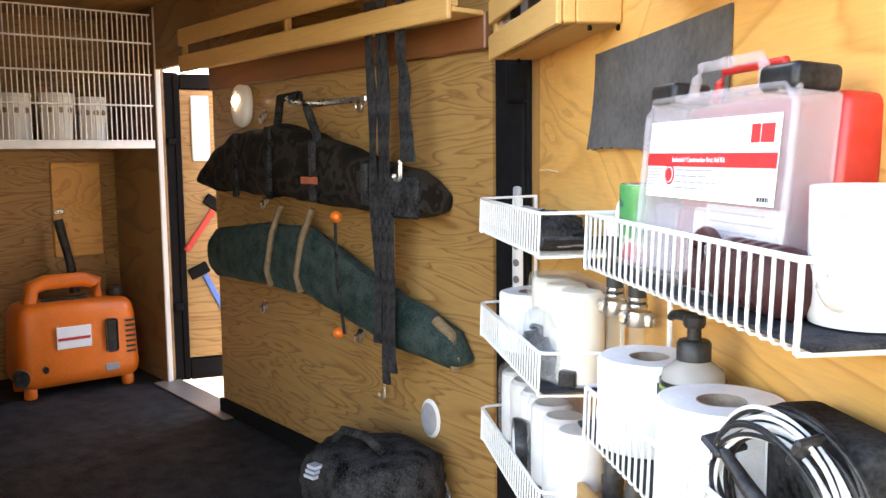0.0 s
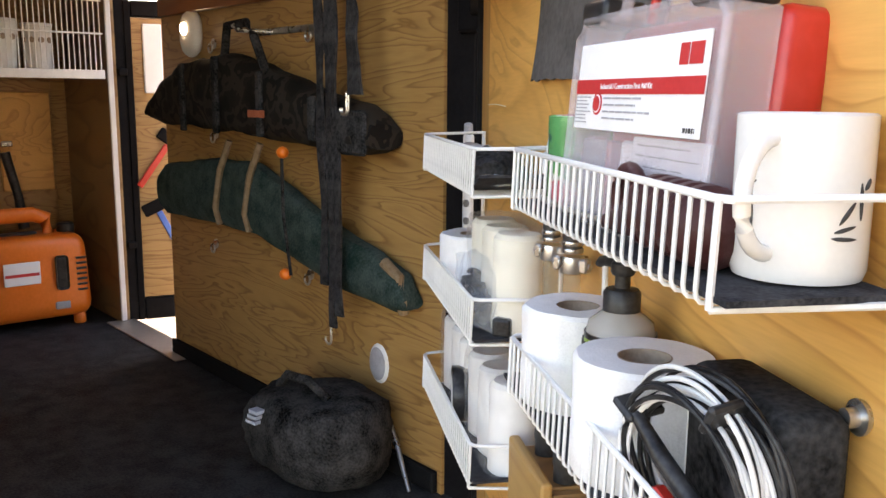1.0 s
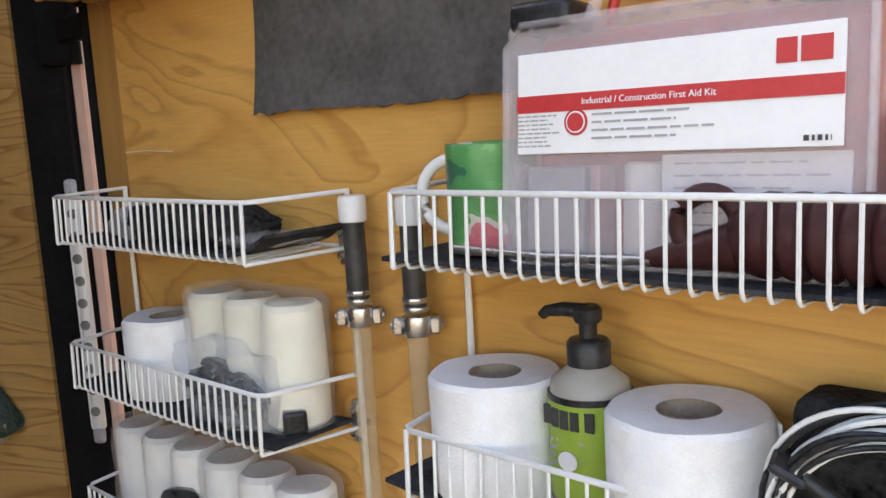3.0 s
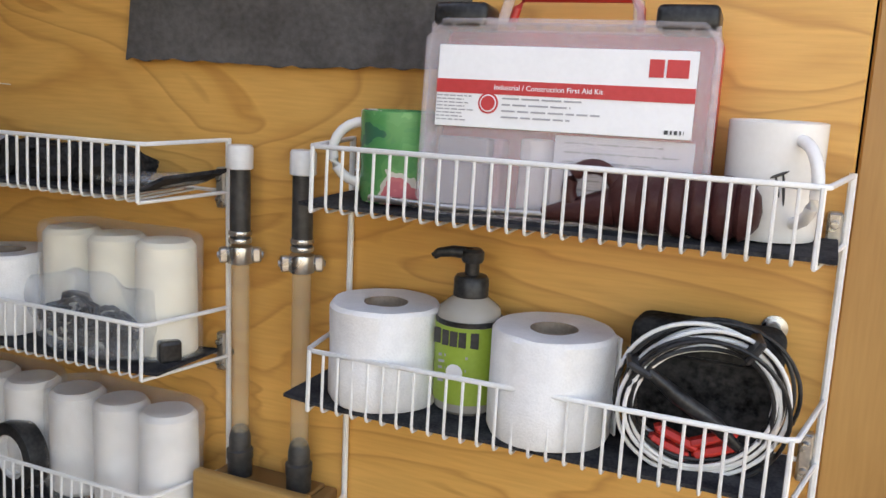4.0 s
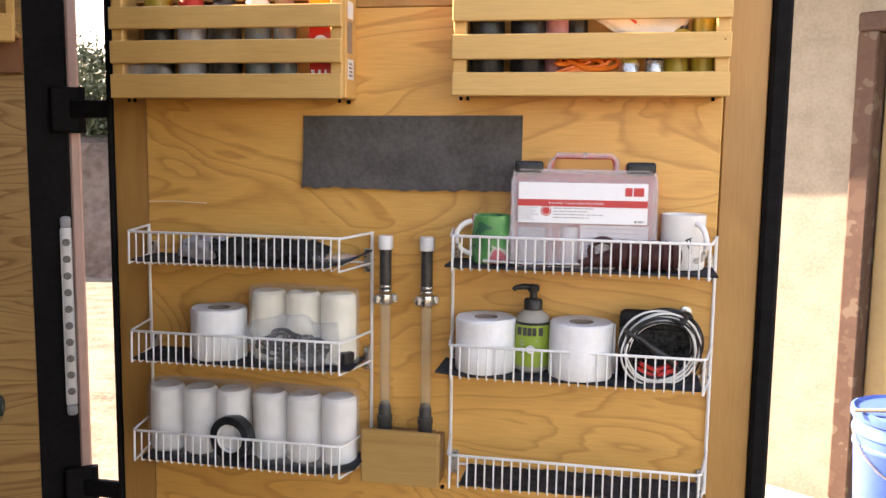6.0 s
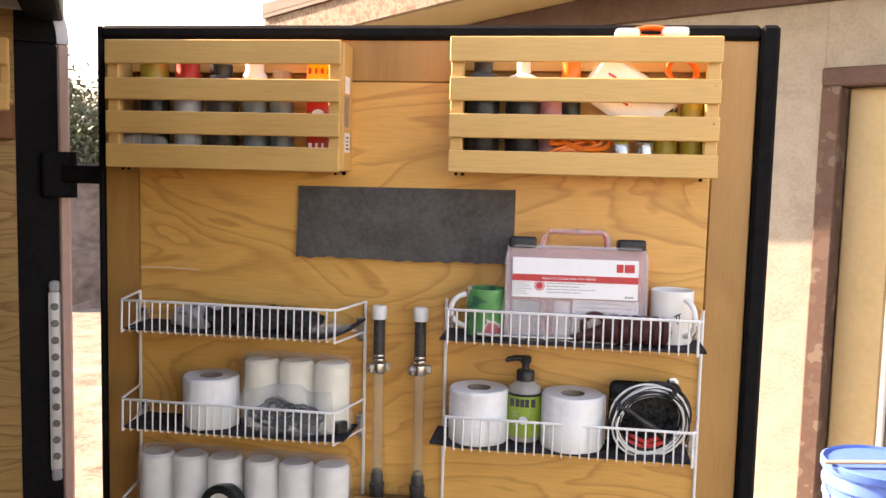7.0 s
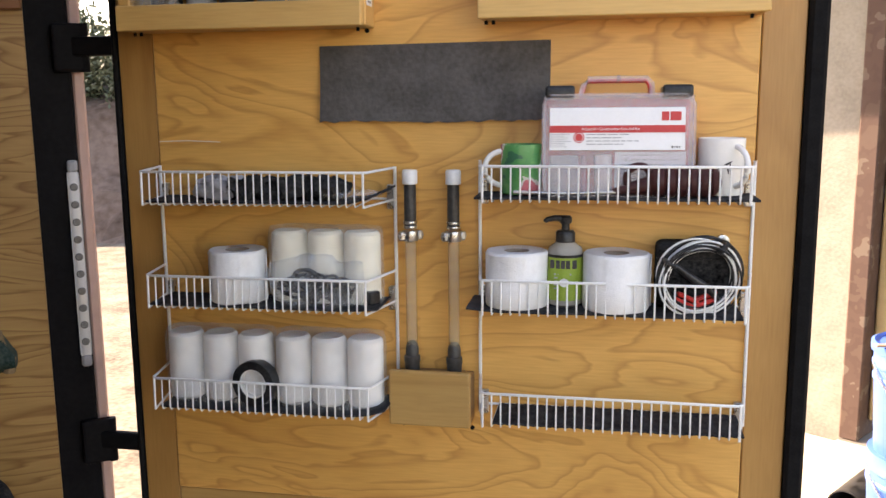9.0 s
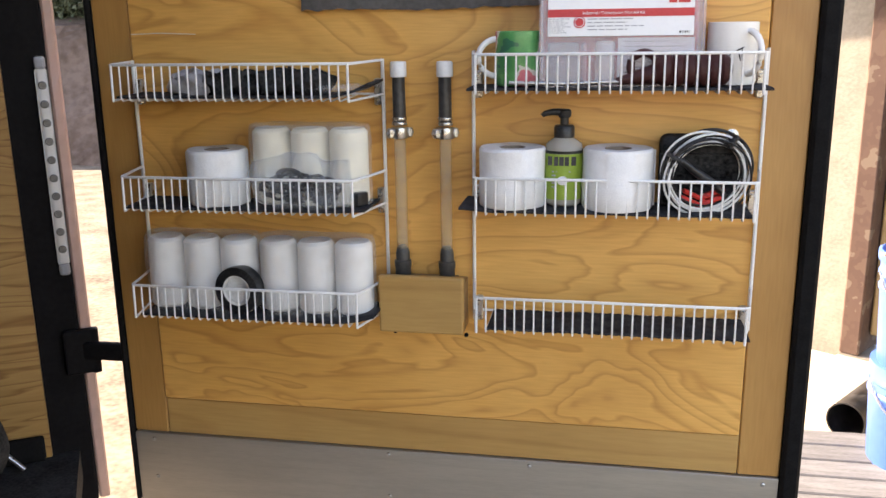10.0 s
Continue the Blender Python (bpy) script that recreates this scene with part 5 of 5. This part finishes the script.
wall_lamp()
v = thing("wall_vent", "white oval vent plate on the plywood wall", "vent", m=T @ pose(0.287, 0.0, 0.209))
bm = bmesh.new()
blob(bm, (0, 0.0, 0), (0.036, 0.008, 0.046), 3)
part("plate", bm, WHITE_PLASTIC, v, smooth=True)
bm = bmesh.new()
blob(bm, (0, 0.006, 0), (0.029, 0.005, 0.038), 3)
part("grille", bm, GREY_BOX, v, smooth=True)
solid("steel_bar", tubem([(0.235, 0.012, 0.089), (0.18, 0.03, 0.05), (0.115, 0.05, FLOOR + 0.006)], [0.008, 0.006, 0.004], 10), STEEL, "short steel bar leaning on the wall", "bar", m=T, smooth=True)


def duffel():
    d = thing("duffel_bag", "black nylon duffel bag on the trailer floor", "bag", m=T @ pose(0.30, 0.155, FLOOR, 0, 0, 8))
    bm = bmesh.new()
    blob(bm, (0, 0, 0.11), (0.175, 0.115, 0.105), 4, 0.024, 7, 3, 0.35)
    for w in bm.verts:
        w.co.z = max(w.co.z, 0.001)
    part("body", bm, BLACK_CLOTH, d, smooth=True)
    part("handle", tubem([(-0.07, 0.03, 0.205), (-0.02, 0.04, 0.238), (0.05, 0.04, 0.235), (0.09, 0.03, 0.2)], 0.010, 8), BLACK_CLOTH, d, smooth=True)
    bm = bmesh.new()
    for i in range(3):
        box(bm, 0.05 + i * 0.004, 0.078 + i * 0.006, 0.10, 0.122, 0.165 - i * 0.012, 0.172 - i * 0.012)
    part("mark", bm, PALE, d, "pale stitched mark")


duffel()


SIDE = T @ pose(PEND + 0.012, -0.066, 0, 0, 0, -106)


def side_door():
    """The side door standing open outside: dark frame, plywood lining, tools on hooks."""
    d = thing("door_2", "open side door with black frame and plywood lining", "door", kind="structure", m=SIDE)
    part("lining", boxm(0.025, 0.50, -0.012, -0.001, 0.06, 1.06), PLY_WALL, d)
    part("frame_stile", boxm(0.0, 0.0245, -0.016, 0.018, FLOOR, 1.12, 0.004), BLACK_METAL, d)
    part("frame_stile", boxm(0.505, 0.55, -0.016, 0.018, FLOOR, 1.12, 0.004), BLACK_METAL, d)
    part("frame_rail", boxm(0.025, 0.5045, -0.016, 0.018, 1.065, 1.12, 0.004), BLACK_METAL, d)
    part("frame_rail", boxm(0.025, 0.5045, -0.016, 0.018, FLOOR, 0.055, 0.004), BLACK_METAL, d)
    part("skin", boxm(0.0, 0.55, 0.019, 0.022, FLOOR, 1.12), ALU_WHITE, d)
    part("paper_note", boxm(0.06, 0.125, -0.030, -0.013, 0.80, 1.04, 0.004), LABEL, d, "white paper note")
    return d


side_door()


def hung_hatchet(x, z, ang, mat, label):
    h = thing("hatchet", label, "hatchet", "tools on the side door", SIDE @ pose(x, -0.022, z, 0, ang, 0))
    part("handle", boxm(-0.011, 0.011, -0.007, 0.007, -0.13, 0.05, 0.004, 2), mat, h)
    part("head", boxm(-0.05, 0.025, -0.006, 0.006, 0.051, 0.095, 0.004), BLACK_METAL, h, "dark steel head")


hung_hatchet(0.10, 0.575, 35, RED, "red-handled hatchet hung on the side door")
hung_hatchet(0.11, 0.33, -25, BLUE, "blue-handled hatchet hung on the side door")


def screen_frame():
    f = thing("door_frame", "black aluminium frame of the side doorway", "frame", kind="structure", m=T)
    # added black strip, partly closes the gap where daylight shows past the door
    part("gap_strip", boxm(PEND + 0.002, PEND + 0.034, -0.085, -0.031, FLOOR, 1.125, 0.003), BLACK_METAL, f)
    for z in (0.245, 0.86):
        part("cross_rail", boxm(PEND - 0.018, PEND + 0.002, -0.064, -0.032, z, z + 0.026, 0.003), BLACK_METAL, f)


screen_frame()


def generator():
    g = thing("generator", "orange portable generator on the trailer floor", "generator", m=T @ pose(2.06, 0.285, FLOOR, 0, 0, 90) @ Matrix.Diagonal((0.85, 0.85, 1.06, 1)))
    # local x: -across; y: towards the front wall
    bm = boxm(-0.25, 0.25, -0.14, 0.14, 0.03, 0.31, 0.05, 4)
    for w in bm.verts:
        if w.co.z > 0.2:
            w.co.y *= 0.9
            w.co.x *= 0.96
    part("shell", bm, ORANGE, g, "orange moulded shell", True)
    hb = bmesh.new()
    tube(hb, [(-0.12, 0, 0.29), (-0.11, 0, 0.36), (-0.06, 0, 0.375), (0.10, 0, 0.375), (0.15, 0, 0.36), (0.17, 0, 0.29)], [0.034, 0.030, 0.026, 0.026, 0.030, 0.034], 12)
    part("handle", hb, ORANGE, g, "orange carrying handle", True)
    part("grip_recess", boxm(-0.07, 0.12, -0.02, 0.02, 0.305, 0.318, 0.004), BLACK, g)
    part("label", boxm(-0.04, 0.10, 0.1385, 0.1425, 0.16, 0.235, 0.002), LABEL, g, "white paper label")
    part("label_band", boxm(-0.035, 0.095, 0.1426, 0.1432, 0.188, 0.198), RED_INK, g)
    part("recess", boxm(-0.15, -0.10, 0.137, 0.142, 0.13, 0.245, 0.012, 2), BLACK, g, "black hand recess")
    for i in range(7):
        part("vent_slot", boxm(-0.225, -0.185, 0.128, 0.142, 0.12 + i * 0.018, 0.127 + i * 0.018, 0.001), BLACK, g)
    part("switch", boxm(-0.15, -0.09, 0.138, 0.143, 0.065, 0.09, 0.003), GREY_BOX, g)
    part("cap", lathem([(0.03, 0.30), (0.036, 0.31), (0.036, 0.335), (0.03, 0.34), (0.0, 0.34)], (-0.19, 0.0, 0), 20), BLACK, g, "black fuel cap", True)
    part("knob", lathem([(0.012, 0.0), (0.012, 0.012), (0.0, 0.012)], (0.15, 0.15, 0.10), 14, "y"), BLACK, g)
    for x in (-0.2, 0.2):
        for y in (-0.09, 0.09):
            part("foot", lathem([(0.022, 0.0), (0.026, 0.006), (0.026, 0.03), (0.02, 0.04)], (x, y, 0), 14), ORANGE, g, smooth=True)
    part("plug", lathem([(0.028, 0.0), (0.03, 0.01), (0.03, 0.05), (0.0, 0.055)], (0.24, 0.15, 0.08), 16, "y"), BLACK, g, smooth=True)


generator()
solid("pry_bar", tubem([(2.205, 0.225, FLOOR + 0.33), (2.21, 0.235, 0.42), (2.22, 0.268, 0.585)], [0.020, 0.016, 0.018], 10), BLACK, "black rubber tool handle standing behind the generator", "tool", m=T, smooth=True)


def front_shelf():
    """A wire-fronted shelf across the front of the trailer with tubs on it."""
    s = thing("front_shelf", "white wire-fronted shelf across the trailer front", "shelf", m=T)
    part("board", boxm(1.885, LEN - 0.002, 0.012, WID - 0.01, 0.855, 0.872, 0.003), WHITE_PLASTIC, s)
    part("front_lip", boxm(1.872, 1.884, 0.012, WID - 0.01, 0.848, 0.878, 0.002), WIRE, s)
    me = mesh_of(tubem([(0, 0, 0.878), (0, 0, 1.32)], 0.0022, 6), "wire", WIRE, True)
    for i in range(72):
        piece("wire", me, s, pose(1.877, 0.022 + i * 0.0176, 0))
    for z in (1.0, 1.11, 1.22, 1.32):
        part("cross_wire", tubem([(1.877, 0.012, z), (1.877, WID - 0.02, z)], 0.0032, 6), WIRE, s, smooth=True)


front_shelf()


def tub(a, y, r, h, label):
    t = thing("plastic_tub", label, "tub", "shelf tubs", T @ pose(a, y, 0.8725))
    part("tub", lathem([(r * 0.85, 0.0), (r * 0.87, 0.004), (r, h), (r * 1.04, h + 0.002), (r * 1.04, h + 0.012), (r * 0.96, h + 0.012), (r * 0.9, 0.01), (0.0, 0.008)], seg=28), WHITE_PLASTIC, t, smooth=True)
    for i in range(10):
        an = i * 36
        part("hole", lathem([(0.010, 0.0), (0.010, 0.003)], (0, 0, 0), 8, "y"), CARD, t, matrix=pose(r * 0.965 * math.cos(radians(an)), r * 0.965 * math.sin(radians(an)), h * 0.7, 0, 0, an + 90))


tub(1.97, 0.32, 0.056, 0.155, "white plastic tub with round holes")
tub(1.97, 0.20, 0.048, 0.145, "white plastic tub with round holes")
tub(1.98, 0.46, 0.06, 0.15, "plain white plastic tub on the shelf")
for i, (a, y, s_, mat, lab) in enumerate([(2.02, 0.30, 0.10, TAN_WEB, "tan cloth bundle on the shelf"), (2.06, 0.55, 0.13, GREY_BOX, "grey cloth bundle on the shelf"), (2.02, 0.80, 0.12, RED_TAG, "rust coloured cloth bundle on the shelf")]):
    bm = bmesh.new()
    blob(bm, (0, 0, s_ * 0.7), (0.10, s_, s_ * 0.72), 3, 0.03, 9, i * 4.0, 0.3)
    solid("folded_cloth", bm, mat, lab, "bundle", "shelf bundles", m=T @ pose(a + 0.14, y, 0.8725), smooth=True)


def cabinet():
    c = thing("wall_panel", "plywood panel with a square hatch on the front wall", "panel", m=T)
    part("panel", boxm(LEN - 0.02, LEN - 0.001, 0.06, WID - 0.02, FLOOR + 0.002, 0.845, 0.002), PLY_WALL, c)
    part("hatch", boxm(LEN - 0.034, LEN - 0.021, 0.07, 0.255, 0.43, 0.80, 0.003), PLY, c, "plywood hatch")
    part("latch", boxm(LEN - 0.045, LEN - 0.035, 0.215, 0.255, 0.60, 0.62, 0.003), STEEL, c)


cabinet()
